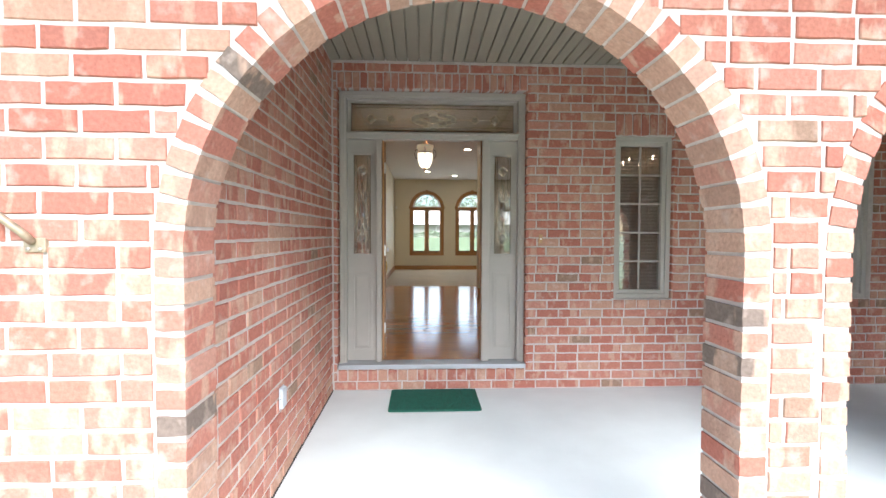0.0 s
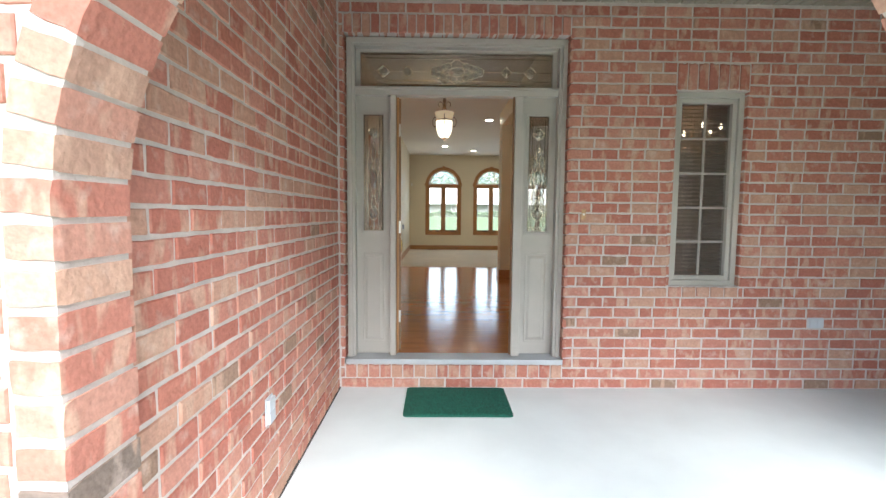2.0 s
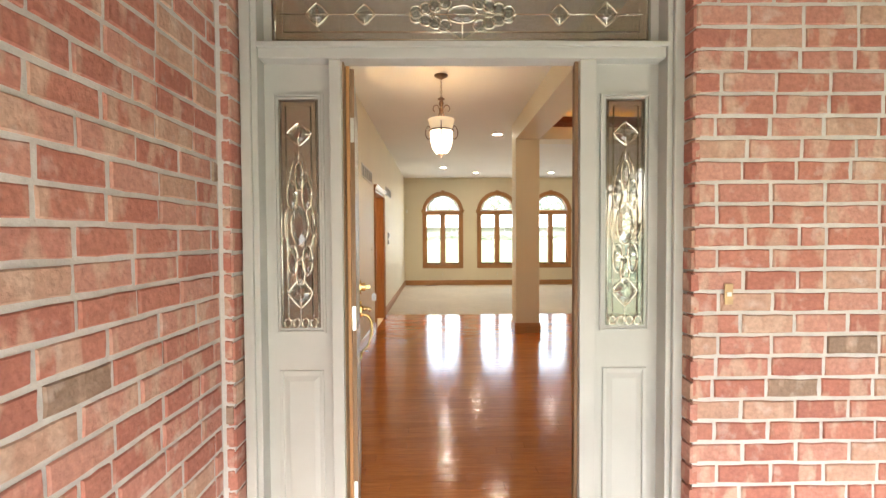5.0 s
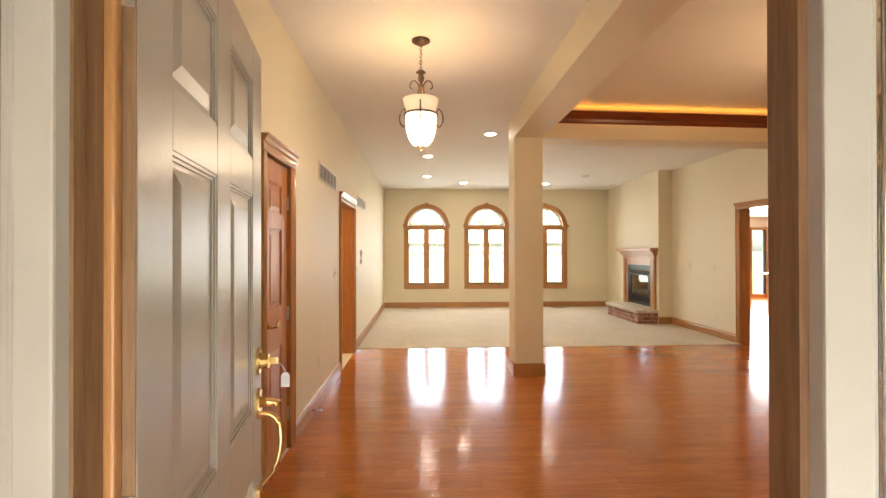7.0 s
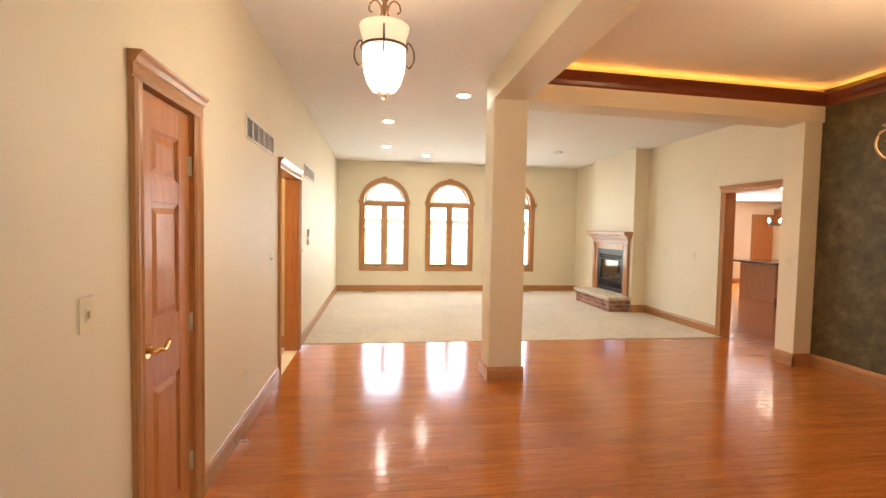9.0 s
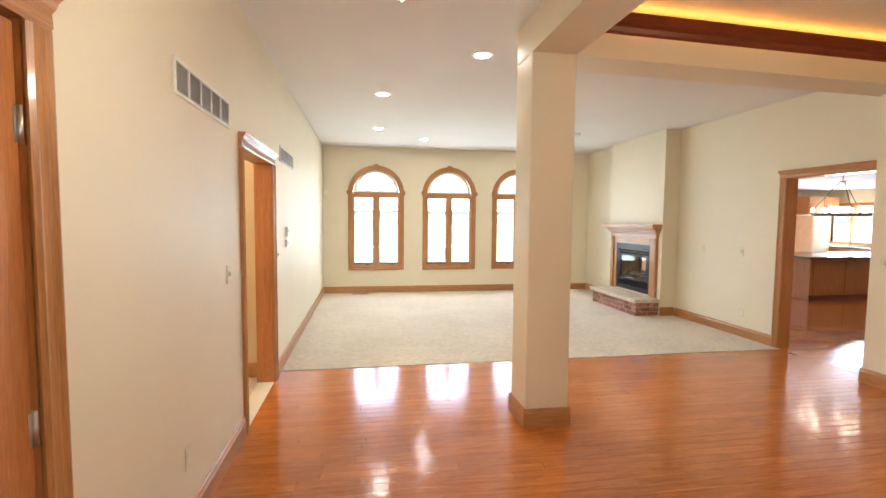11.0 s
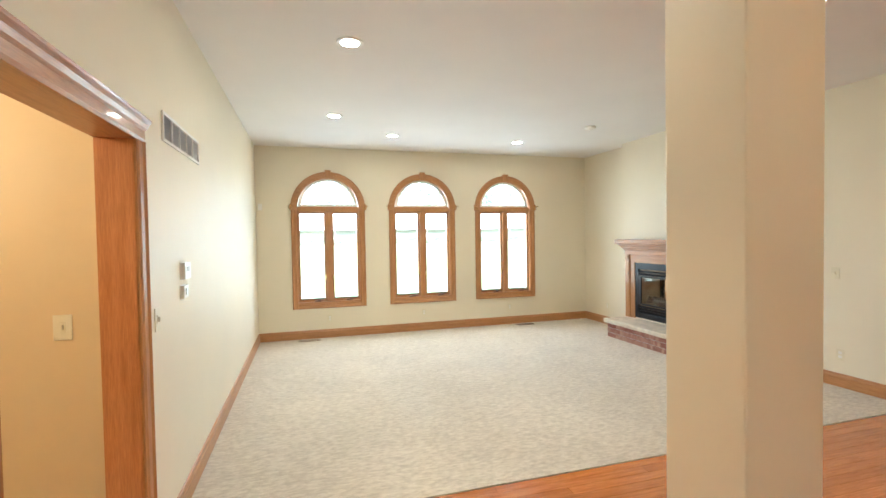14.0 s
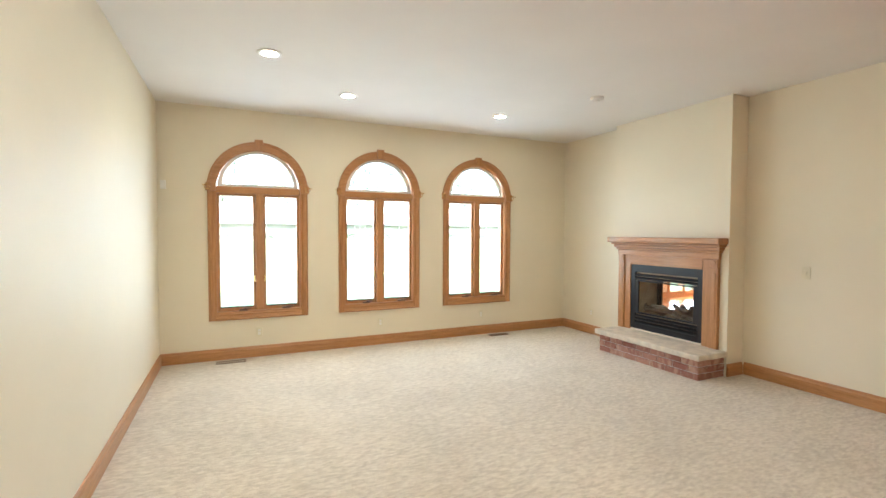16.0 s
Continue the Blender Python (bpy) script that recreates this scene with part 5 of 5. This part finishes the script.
hook = thing("wall_bracket", "brass flag bracket on the brick wall", "bracket")
bm = bmesh.new()
box(bm, -1.165, AY0 - 0.008, 1.335, -1.1, AY0 + 0.012, 1.378, bevel=0.003)
part("plate", bm, M_DULL, hook)
for x in (-1.15, -1.115):
    bm = bmesh.new()
    lathe(bm, [(0.0, 0.0), (0.006, 0.0), (0.005, 0.004), (0.0, 0.005)], 0, 0, 8)
    bm.transform(Matrix.Translation((x, AY0 - 0.008, 1.345)) @ pose(0, 0, 0, 90, 0, 0))
    part("screw", bm, M_STEEL, hook, "bright steel screw head")
bm = bmesh.new()
tube(bm, [(-1.135, AY0 - 0.01, 1.365), (-1.15, AY0 - 0.03, 1.395), (-1.215, AY0 - 0.055, 1.46), (-1.275, AY0 - 0.08, 1.515)], 0.012)
part("socket", bm, M_DULL, hook)

bm = bmesh.new()
prism(bm, [(-0.782, PORCH), (-0.772, PORCH), (-0.782, PORCH + 0.012)], "y", AY1, FRONT)
tagged(part("trim_caulk", bm, M_CAULK), "dark sealant line between brick and porch floor", "trim", kind="structure")

# ---- kitchen ----
island = thing("kitchen_island", "cherry panelled island beneath the stone counter", "island")
boxes("body", M_RED_Z, island, (8.65, 13.25, FLOOR, 11.0, 14.25, 1.04))
for k in range(3):
    x = 8.72 + k * 0.76
    boxes("panel", M_RED_Z, island, (x, 13.235, 0.33, x + 0.66, 13.252, 0.97), bevel=0.006)
boxes("toe_board", M_CHERRY, island, (8.64, 13.238, FLOOR, 11.0, 13.25, 0.29))
top = thing("island_counter", "dark polished granite island counter", "countertop")
boxes("slab", M_GRANITE, top, (8.3, 12.95, 1.04, 11.05, 14.3, 1.08), bevel=0.008)
sinkrun = thing("base_cabinet", "oak base cabinet under the kitchen window", "cabinet")
boxes("body", M_OAK_Z, sinkrun, (12.6, 14.4, FLOOR, 13.19, 16.88, 1.05))
for k in range(4):
    boxes("door", M_OAK_Z, sinkrun, (12.582, 14.45 + 0.6 * k, 0.32, 12.6, 15.0 + 0.6 * k, 1.0), bevel=0.006)
ct = thing("counter", "dark polished counter under the window", "countertop")
boxes("slab", M_GRANITE, ct, (12.56, 14.4, 1.05, 13.19, 16.88, 1.09), bevel=0.008)
tap = thing("faucet", "chrome kitchen faucet on the counter", "faucet")
bm = bmesh.new()
tube(bm, [(13.05, 16.1, 1.09), (13.05, 16.1, 1.3), (13.0, 16.1, 1.37), (12.9, 16.1, 1.36), (12.86, 16.1, 1.3)], 0.013)
part("spout", bm, M_STEEL, tap)
fridge = thing("refrigerator", "cream tall refrigerator in the kitchen corner", "refrigerator")
boxes("body", M_ALMOND, fridge, (12.0, 16.25, FLOOR, 12.55, 16.89, 1.93), bevel=0.01)
boxes("door", M_ALMOND, fridge, (12.01, 16.22, FLOOR + 0.08, 12.54, 16.248, 1.92), bevel=0.008)
upper = thing("upper_cabinet", "oak upper cabinet over the refrigerator", "cabinet")
boxes("body", M_OAK_Z, upper, (12.0, 16.4, 1.96, 13.0, 16.89, 2.45))
for k in range(2):
    dd = boxes("door", M_OAK_Z, upper, (12.02 + 0.49 * k, 16.38, 1.98, 12.49 + 0.49 * k, 16.4, 2.43), bevel=0.005)
    boxes("panel", M_OAK_Z, dd, (12.09 + 0.49 * k, 16.372, 2.05, 12.42 + 0.49 * k, 16.382, 2.36), bevel=0.005)
for name, fr in (("window_6", "y"), ("window_7", "x")):
    kw = thing(name, "oak framed kitchen window", "window", kind="structure")
    if fr == "y":
        a, b, za, zb = 15.6, 16.75, 1.2, 2.2
        for y in (a - 0.08, (a + b) / 2 - 0.04, b):
            boxes("frame", M_OAK_Z, kw, (KX - 0.02, y, za - 0.08, KX + 0.1, y + 0.08, zb + 0.08))
        boxes("frame", M_OAK_Y, kw, (KX - 0.018, a, zb, KX + 0.1, b, zb + 0.078))
        boxes("sill", M_OAK_Y, kw, (KX - 0.03, a, za - 0.06, KX + 0.1, b, za))
        boxes("pane", M_GLASS, kw, (KX + 0.06, a, za, KX + 0.064, b, zb)).visible_shadow = False
    else:
        a, b, za, zb = 9.5, 10.45, 0.25, 2.25
        for x in (a - 0.08, (a + b) / 2 - 0.04, b):
            boxes("frame", M_OAK_Z, kw, (x, KY - 0.02, za - 0.08, x + 0.08, KY + 0.1, zb + 0.08))
        boxes("frame", M_OAK_X, kw, (a, KY - 0.018, zb, b, KY + 0.1, zb + 0.078))
        boxes("sill", M_OAK_X, kw, (a, KY - 0.03, za - 0.06, b, KY + 0.1, za))
        boxes("pane", M_GLASS, kw, (a, KY + 0.06, za, b, KY + 0.064, zb)).visible_shadow = False
kd = thing("kitchen_door", "honey oak door in the far kitchen wall", "door")
boxes("slab", M_RED_Z, kd, (11.35, KY - 0.03, FLOOR, 11.98, KY - 0.002, 2.2), bevel=0.004)
boxes("casing", M_OAK_Z, kd, (11.27, KY - 0.022, FLOOR, 11.35, KY - 0.002, 2.28), (11.35, KY - 0.022, 2.2, 11.98, KY - 0.002, 2.28))

# ---- outside, behind the house ----
rng = random.Random(11)


def tree(x, y, h, spread):
    t = thing("tree", "broad leafy green tree in the yard", "tree", (x, y, 0.8), group="yard trees")
    bm = bmesh.new()
    tube(bm, [(0, 0, 0), (0.05, 0.02, h * 0.2), (0, 0.06, h * 0.45), (0.08, 0, h * 0.75)], [h * 0.035, h * 0.026, h * 0.02, h * 0.006], 10)
    for k in range(9):
        a = k * 2.4
        z = h * (0.28 + 0.05 * k)
        r = spread * (0.75 - 0.04 * k)
        tube(bm, [(0.02, 0.02, z), (0.4 * r * math.cos(a), 0.4 * r * math.sin(a), z + h * 0.09), (r * math.cos(a), r * math.sin(a), z + h * 0.15)], [h * 0.012, h * 0.008, h * 0.003], 6)
    part("trunk", bm, M_BARK, t)
    verts, faces = [], []
    for k in range(5200):
        a, u, rad = rng.uniform(0, math.tau), rng.uniform(-1, 1), rng.uniform(0.45, 1) ** 0.5
        s = math.sqrt(1 - u * u)
        p = Vector((spread * rad * s * math.cos(a), spread * rad * s * math.sin(a), h * 0.64 + h * 0.36 * rad * u))
        if noise.noise(p * 0.9) < -0.06:
            continue
        q = Euler((rng.uniform(0, 6), rng.uniform(0, 6), rng.uniform(0, 6))).to_matrix()
        l = rng.uniform(0.16, 0.36)
        i = len(verts)
        verts += [tuple(p + q @ Vector(c)) for c in ((-l, 0, 0), (0, -l * 0.5, 0.02), (l, 0, 0), (0, l * 0.5, 0.02))]
        faces.append((i, i + 1, i + 2, i + 3))
    me = bpy.data.meshes.new("crown")
    me.from_pydata(verts, [], faces)
    me.materials.append(M_FOLIAGE)
    crown = new("crown", me)
    crown.parent = t


for x, y, h, s in ((-16, 98, 14, 7.0), (-2, 102, 15, 7.5), (12, 97, 14, 7.0), (27, 101, 15, 8.0), (42, 98, 14, 7.0)):
    tree(x, y, h, s)
house = thing("neighbour_house", "house across the yard, siding coloured darker for eave shade", "house")
HX0, HX1, HY, HB, EAVE = -24.0, 46.0, 82.0, 0.8, 3.2
boxes("wall", M_SIDING, house, (HX0, HY, HB, HX1, HY + 9, EAVE))
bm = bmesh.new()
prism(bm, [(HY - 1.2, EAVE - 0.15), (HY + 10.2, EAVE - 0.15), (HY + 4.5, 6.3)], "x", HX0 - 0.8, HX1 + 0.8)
part("roof", bm, M_SUNLIT_ROOF, house, "shingle roof coloured pale for strong sunlight")
for k in range(9):
    x = HX0 + 4 + 7.5 * k
    wdw = boxes("window", M_WHITE, house, (x, HY - 0.05, 1.7, x + 1.8, HY + 0.01, 2.9), bevel=0.01)
    boxes("pane", M_MUNTIN, wdw, (x + 0.1, HY - 0.07, 1.8, x + 0.86, HY - 0.045, 2.8), (x + 0.94, HY - 0.07, 1.8, x + 1.7, HY - 0.045, 2.8))
hedge = tagged(new("hedge"), "clipped green hedge along the yard", "hedge", kind="stuff")
verts, faces = [], []
for k in range(9000):
    x = rng.uniform(-24, 46)
    p = Vector((x, 79.5 + rng.uniform(-0.8, 0.8), 0.8 + rng.uniform(0, 1) ** 0.6 * (0.9 + 0.5 * noise.noise((x * 0.35, 0, 0)))))
    q = Euler((rng.uniform(0, 6), rng.uniform(0, 6), rng.uniform(0, 6))).to_matrix()
    l, i = rng.uniform(0.1, 0.22), len(verts)
    verts += [tuple(p + q @ Vector(c)) for c in ((-l, 0, 0), (0, -l * 0.5, 0.01), (l, 0, 0), (0, l * 0.5, 0.01))]
    faces.append((i, i + 1, i + 2, i + 3))
me = bpy.data.meshes.new("leaves")
me.from_pydata(verts, [], faces)
me.materials.append(M_FOLIAGE)
leaves = new("leaves", me)
leaves.parent = hedge

# ---- floor strips, hearth bricks and porch bricks ----


def unit_brick(seed, cham_u=0.02, cham_w=0.055, jit=0.024):
    """A block of size one with worn, uneven edges round its show face towards -y."""
    r = random.Random(seed)
    j = lambda: r.uniform(-jit, jit)
    outline = [(-0.5, -0.5), (-0.17, -0.5), (0.2, -0.5), (0.5, -0.5), (0.5, 0.05), (0.5, 0.5), (0.15, 0.5), (-0.2, 0.5), (-0.5, 0.5), (-0.5, -0.05)]
    n = len(outline)
    back = [(x, 0.5, z) for x, z in outline]
    rim = [(x + j() * 0.35, -0.4, z + j() * 1.3) for x, z in outline]
    face = [(x * (1 - 2 * cham_u) + (rx - x), -0.5 + abs(j()), z * (1 - 2 * cham_w) + (rz - z)) for (x, z), (rx, _, rz) in zip(outline, rim)]
    faces = [tuple(range(2 * n, 3 * n))]
    for i in range(n):
        k = (i + 1) % n
        faces += [(i, k, n + k, n + i), (n + i, n + k, 2 * n + k, 2 * n + i)]
    return back + rim + face, faces


def piece_meshes(name, mat, count, **kw):
    out = []
    for s in range(count):
        v, f = unit_brick(s + 1, **kw)
        me = bpy.data.meshes.new(name)
        me.from_pydata(v, [], f)
        me.materials.append(mat)
        out.append(me)
    return out


def joined(name, pieces, meshes, parent, mat):
    """The pieces too many to be parts, in one mesh."""
    verts, faces = [], []
    for k, m in enumerate(pieces):
        me = meshes[k % len(meshes)]
        n0 = len(verts)
        verts += [tuple(m @ v.co) for v in me.vertices]
        faces += [tuple(n0 + i for i in p.vertices) for p in me.polygons]
    me = bpy.data.meshes.new(name)
    me.from_pydata(verts, [], faces)
    me.materials.append(mat)
    flags = [p.use_smooth for k in range(len(pieces)) for p in meshes[k % len(meshes)].polygons]
    me.polygons.foreach_set("use_smooth", flags)
    ob = new(name, me)
    ob.parent = parent
    ob["kind"] = "stuff"
    return ob


def lay(name, pieces, meshes, parent, mat, focus, limit=290):
    """Pieces nearest to the focus as parts, the rest joined."""
    pieces = sorted(pieces, key=lambda m: (m.translation - Vector(focus)).length)
    for k, m in enumerate(pieces[:limit]):
        ob = new(name, meshes[k % len(meshes)])
        ob.parent = parent
        ob.matrix_world = m
    if len(pieces) > limit:
        joined(name + "_field", pieces[limit:], meshes, parent, mat)


COURSE, JOINT = 0.0824, 0.0145


def courses(rng, u0, u1, z0, z1, pitch, spans, base=0.0):
    """Running bond: (u from, u to, z from, z to) of each brick; spans(zmid) gives the free stretches."""
    out = []
    k = int(round((z0 - base) / COURSE))
    z = base + k * COURSE
    while z + COURSE * 0.5 < z1:
        top = min(z + COURSE, z1)
        for a, b in spans(z + COURSE / 2):
            u = u0 + (0.5 * pitch if k % 2 else 0.0) - 4 * pitch + rng.uniform(-0.012, 0.012)
            while u < b:
                p = pitch * rng.choice((1, 1, 1, 1, 0.5)) if rng.random() < 0.2 else pitch
                lo, hi = max(u, a), min(u + p, b)
                if hi - lo > 0.035:
                    out.append((lo + JOINT / 2, hi - JOINT / 2, z + JOINT / 2, top - JOINT / 2))
                u += p
        z += COURSE
        k += 1
    return out


def placed(rng, bricks, to_world, depth=0.05, proud=0.004):
    """Poses of bricks whose wall plane is given by to_world (x along, z up, outwards -y)."""
    out = []
    for a, b, za, zb in bricks:
        d = rng.uniform(-0.002, proud)
        m = Matrix.Translation(((a + b) / 2, depth / 2 - d, (za + zb) / 2)) @ Euler((rng.uniform(-0.008, 0.008), 0, rng.uniform(-0.006, 0.006))).to_matrix().to_4x4() @ Matrix.Diagonal((b - a, depth, zb - za, 1))
        out.append(to_world @ m)
    return out


rng = random.Random(21)
BRICKS = piece_meshes("brick", M_BRICK, 10)
VOUSS = piece_meshes("arch_brick", M_ARCH, 7)

# arcade front


def arcade_spans(z):
    cuts = []
    for c, r in ARCHES:
        ro = r + RING
        half = ro if z < SPRING else (math.sqrt(max(0.0, ro * ro - (z - SPRING) ** 2)))
        if half > 0.02:
            cuts.append((c - half, c + half))
    spans, x = [], -2.6
    for a, b in cuts:
        if a > x:
            spans.append((x, a))
        x = max(x, b)
    spans.append((x, 4.9))
    return spans


front = courses(rng, -2.6, 4.9, PORCH, 3.5, 0.212, arcade_spans, PORCH)
lay("brick", placed(rng, front, pose(0, AY0, 0)), BRICKS, arch_wall, M_BRICK, (0.2, AY0, 1.3))
# rings and jambs, one block deep
blocks = []
for c, r in ARCHES:
    n = int(math.pi * (r + RING / 2) / COURSE)
    for k in range(n):
        a = (k + 0.5) * math.pi / n
        m = Matrix.Translation((c + (r + RING / 2) * math.cos(a), (AY0 + AY1) / 2 - rng.uniform(0, 0.004), SPRING + (r + RING / 2) * math.sin(a))) @ Euler((0, -a, 0)).to_matrix().to_4x4()
        blocks.append(m @ Matrix.Diagonal((RING - JOINT * 0.6 + 0.006, AY1 - AY0, COURSE - JOINT, 1)))
    for side in (-1, 1):
        z, x = SPRING - COURSE, c + side * (r + RING / 2)
        while z > PORCH - COURSE:
            lo = max(z, PORCH)
            blocks.append(Matrix.Translation((x, (AY0 + AY1) / 2 - rng.uniform(0, 0.004), (lo + z + COURSE) / 2)) @ Matrix.Diagonal((RING - JOINT * 0.6 + 0.006, AY1 - AY0, z + COURSE - lo - JOINT, 1)))
            z -= COURSE
lay("arch_brick", blocks, VOUSS, arch_wall, M_ARCH, (0.2, AY0, 1.6))
# porch side wall, facing +x
side_bricks = courses(rng, AY1, FRONT, PORCH, SOFFIT, 0.207, lambda z: [(AY1, FRONT - 0.004)], PORCH)
lay("brick", placed(rng, side_bricks, pose(-0.78, 0, 0, 0, 0, 90)), BRICKS, side_wall, M_BRICK, (-0.78, 2.2, 1.4))


# house wall, facing -y
def front_spans(z):
    cuts = []
    if z < 2.855:
        cuts.append((-0.735, 0.985))
    for x in (1.81, 3.75):
        if 0.71 < z < 2.48:
            cuts.append((x - 0.0, x + 0.56))
    if z < 0.2:
        cuts = [c for c in cuts if c[0] > 0]
        if z > 0.04:
            cuts.insert(0, (-0.735, 0.985))
    spans, x = [], -0.776
    for a, b in cuts:
        if a > x:
            spans.append((x, a))
        x = b
    spans.append((x, 4.9))
    return spans


wall_bricks = courses(rng, -0.78, 4.9, PORCH, SOFFIT, 0.2065, front_spans, PORCH)
poses = placed(rng, wall_bricks, pose(0, FRONT, 0))
rows = []
for k in range(25):
    w = 1.72 / 25
    rows.append((-0.735 + k * w + 0.005, -0.735 + (k + 1) * w - 0.005, 2.7, 2.838))
for k in range(19):
    w = 1.72 / 19
    rows.append((-0.735 + k * w + 0.005, -0.735 + (k + 1) * w - 0.005, 0.046, 0.148))
for x in (1.81, 3.75):
    for k in range(7):
        w = 0.56 / 7
        rows.append((x + k * w + 0.005, x + (k + 1) * w - 0.005, 2.312, 2.506))
    for k in range(5):
        w = 0.56 / 5
        rows.append((x + k * w + 0.005, x + (k + 1) * w - 0.005, 0.707, 0.784))
poses += placed(rng, rows, pose(0, FRONT - 0.004, 0), depth=0.11)
lay("brick", poses, BRICKS, front_wall, M_BRICK, (0.9, FRONT, 1.0))

# brick wing of the house beyond the porch, facing west
WING_X, WING_Y0, WING_Y1, WING_TOP = 7.6, -6.6, 1.2, 3.0
wing = thing("garage_wing", "pale red brick wing with a grey roof beside the lawn", "building")
boxes("wall", M_MORTAR, wing, (WING_X + 0.006, WING_Y0, -0.14, WING_X + 5.0, WING_Y1, WING_TOP))
bm = bmesh.new()
prism(bm, [(WING_X - 0.4, WING_TOP - 0.05), (WING_X + 5.4, WING_TOP - 0.05), (WING_X + 2.5, WING_TOP + 1.2)], "y", WING_Y0 - 0.4, WING_Y1 + 0.4)
part("roof", bm, M_ROOF, wing)
wing_bricks = courses(rng, -WING_Y1, -WING_Y0, -0.14, WING_TOP - 0.06, 0.2065, lambda z: [(-WING_Y1, -WING_Y0)], -0.14)
joined("wing_bricks", placed(rng, wing_bricks, pose(WING_X, 0, 0, 0, 0, -90)), BRICKS, wing, M_BRICK)

# brick cheeks of the porch openings
cheeks = []
for x, s, za, zb in ((1.81, 1, 0.79, 2.305), (2.37, -1, 0.79, 2.305), (-0.735, 1, 0.2, 2.71), (0.985, -1, 0.2, 2.71)):
    z = za
    while z < zb - 0.02:
        top = min(z + COURSE, zb)
        cheeks.append(Matrix.Translation((x - s * 0.012, FRONT + 0.05, (z + top) / 2)) @ Matrix.Diagonal((0.03, 0.1, top - z - JOINT, 1)))
        z += COURSE
joined("cheek_bricks", cheeks, BRICKS, front_wall, M_BRICK)

# hearth bricks
HB = piece_meshes("hearth_brick", M_HEARTH, 4)
hb = []
for k in range(3):
    z0, z1 = FLOOR + 0.004 + k * 0.073, FLOOR + 0.004 + k * 0.073 + 0.064
    y = 12.285 - (0.1 if k % 2 else 0.0)
    while y < 13.69:
        a, b = max(y, 12.285), min(y + 0.195, 13.695)
        if b - a > 0.03:
            hb.append(pose(4.283, 0, 0, 0, 0, -90) @ Matrix.Translation((-(a + b) / 2, 0.02, (z0 + z1) / 2)) @ Matrix.Diagonal((b - a, 0.05, z1 - z0, 1)))
        y += 0.205
    for face_y, rz in ((12.283, 0), (13.697, 180)):
        x = 4.285 + (0.1 if k % 2 else 0.0) - 0.2
        while x < X - 0.02:
            a, b = max(x, 4.285), min(x + 0.195, X - 0.006)
            if b - a > 0.03:
                m = Matrix.Translation(((a + b) / 2, face_y + (0.02 if rz == 0 else -0.02), (z0 + z1) / 2)) @ Euler((0, 0, radians(rz))).to_matrix().to_4x4()
                hb.append(m @ Matrix.Diagonal((b - a, 0.05, z1 - z0, 1)))
            x += 0.205
lay("brick", hb, HB, hearth, M_HEARTH, (4.3, 12.9, 0.3))

# strip floor, boards along x
STRIP = 0.0826
planks = []
for area_x0, area_x1, area_y0, area_y1 in ((WX + 0.002, 4.95, 4.1, 10.285), (4.953, KX - 0.01, 8.2, KY - 0.01)):
    y = area_y0
    while y + STRIP <= area_y1 + 0.03:
        x = area_x0 - rng.uniform(0, 1.2)
        w = min(STRIP, area_y1 - y) if area_x0 < 0 else STRIP
        while x < area_x1:
            l = rng.uniform(0.5, 1.6)
            a, b = max(x, area_x0), min(x + l, area_x1)
            if b - a > 0.05:
                planks.append(Matrix.Translation(((a + b) / 2, y + w / 2, FLOOR - 0.007)) @ Euler((rng.uniform(-0.0022, 0.0022), rng.uniform(-0.0001, 0.0001), 0)).to_matrix().to_4x4() @ Matrix.Diagonal((b - a - 0.0008, w - 0.0008, 0.014, 1)))
            x += l
        y += w if w > 0.03 else STRIP


def plank_mesh():
    """A strip with eased edges and a face cupped a little across its width."""
    bm = bmesh.new()
    h = 0.5
    lo = [bm.verts.new((x, y, -0.5)) for x, y in ((-h, -h), (h, -h), (h, h), (-h, h))]
    up = [bm.verts.new((x, y, 0.42)) for x, y in ((-h, -h), (h, -h), (h, h), (-h, h))]
    rim = [bm.verts.new((x * 0.9985, y * 0.975, 0.485)) for x, y in ((-h, -h), (h, -h), (h, h), (-h, h))]
    for k in range(4):
        n = (k + 1) % 4
        bm.faces.new((lo[k], lo[n], up[n], up[k])), bm.faces.new((up[k], up[n], rim[n], rim[k]))
    rows = []
    for k in range(6):
        y = -0.4875 + 0.975 * k / 5
        z = 0.5 - 0.015 * (2 * abs(y) / 0.975) ** 2
        rows.append([bm.verts.new((x, y, z)) for x in (-0.49925, 0.49925)])
    for p, q in zip(rows, rows[1:]):
        bm.faces.new((p[0], p[1], q[1], q[0])).smooth = True
    me = bpy.data.meshes.new("plank")
    bm.to_mesh(me)
    bm.free()
    me.materials.append(M_FLOOR)
    return me


lay("plank", planks, [plank_mesh()], floor_wood, M_FLOOR, (0.6, 6.3, FLOOR))
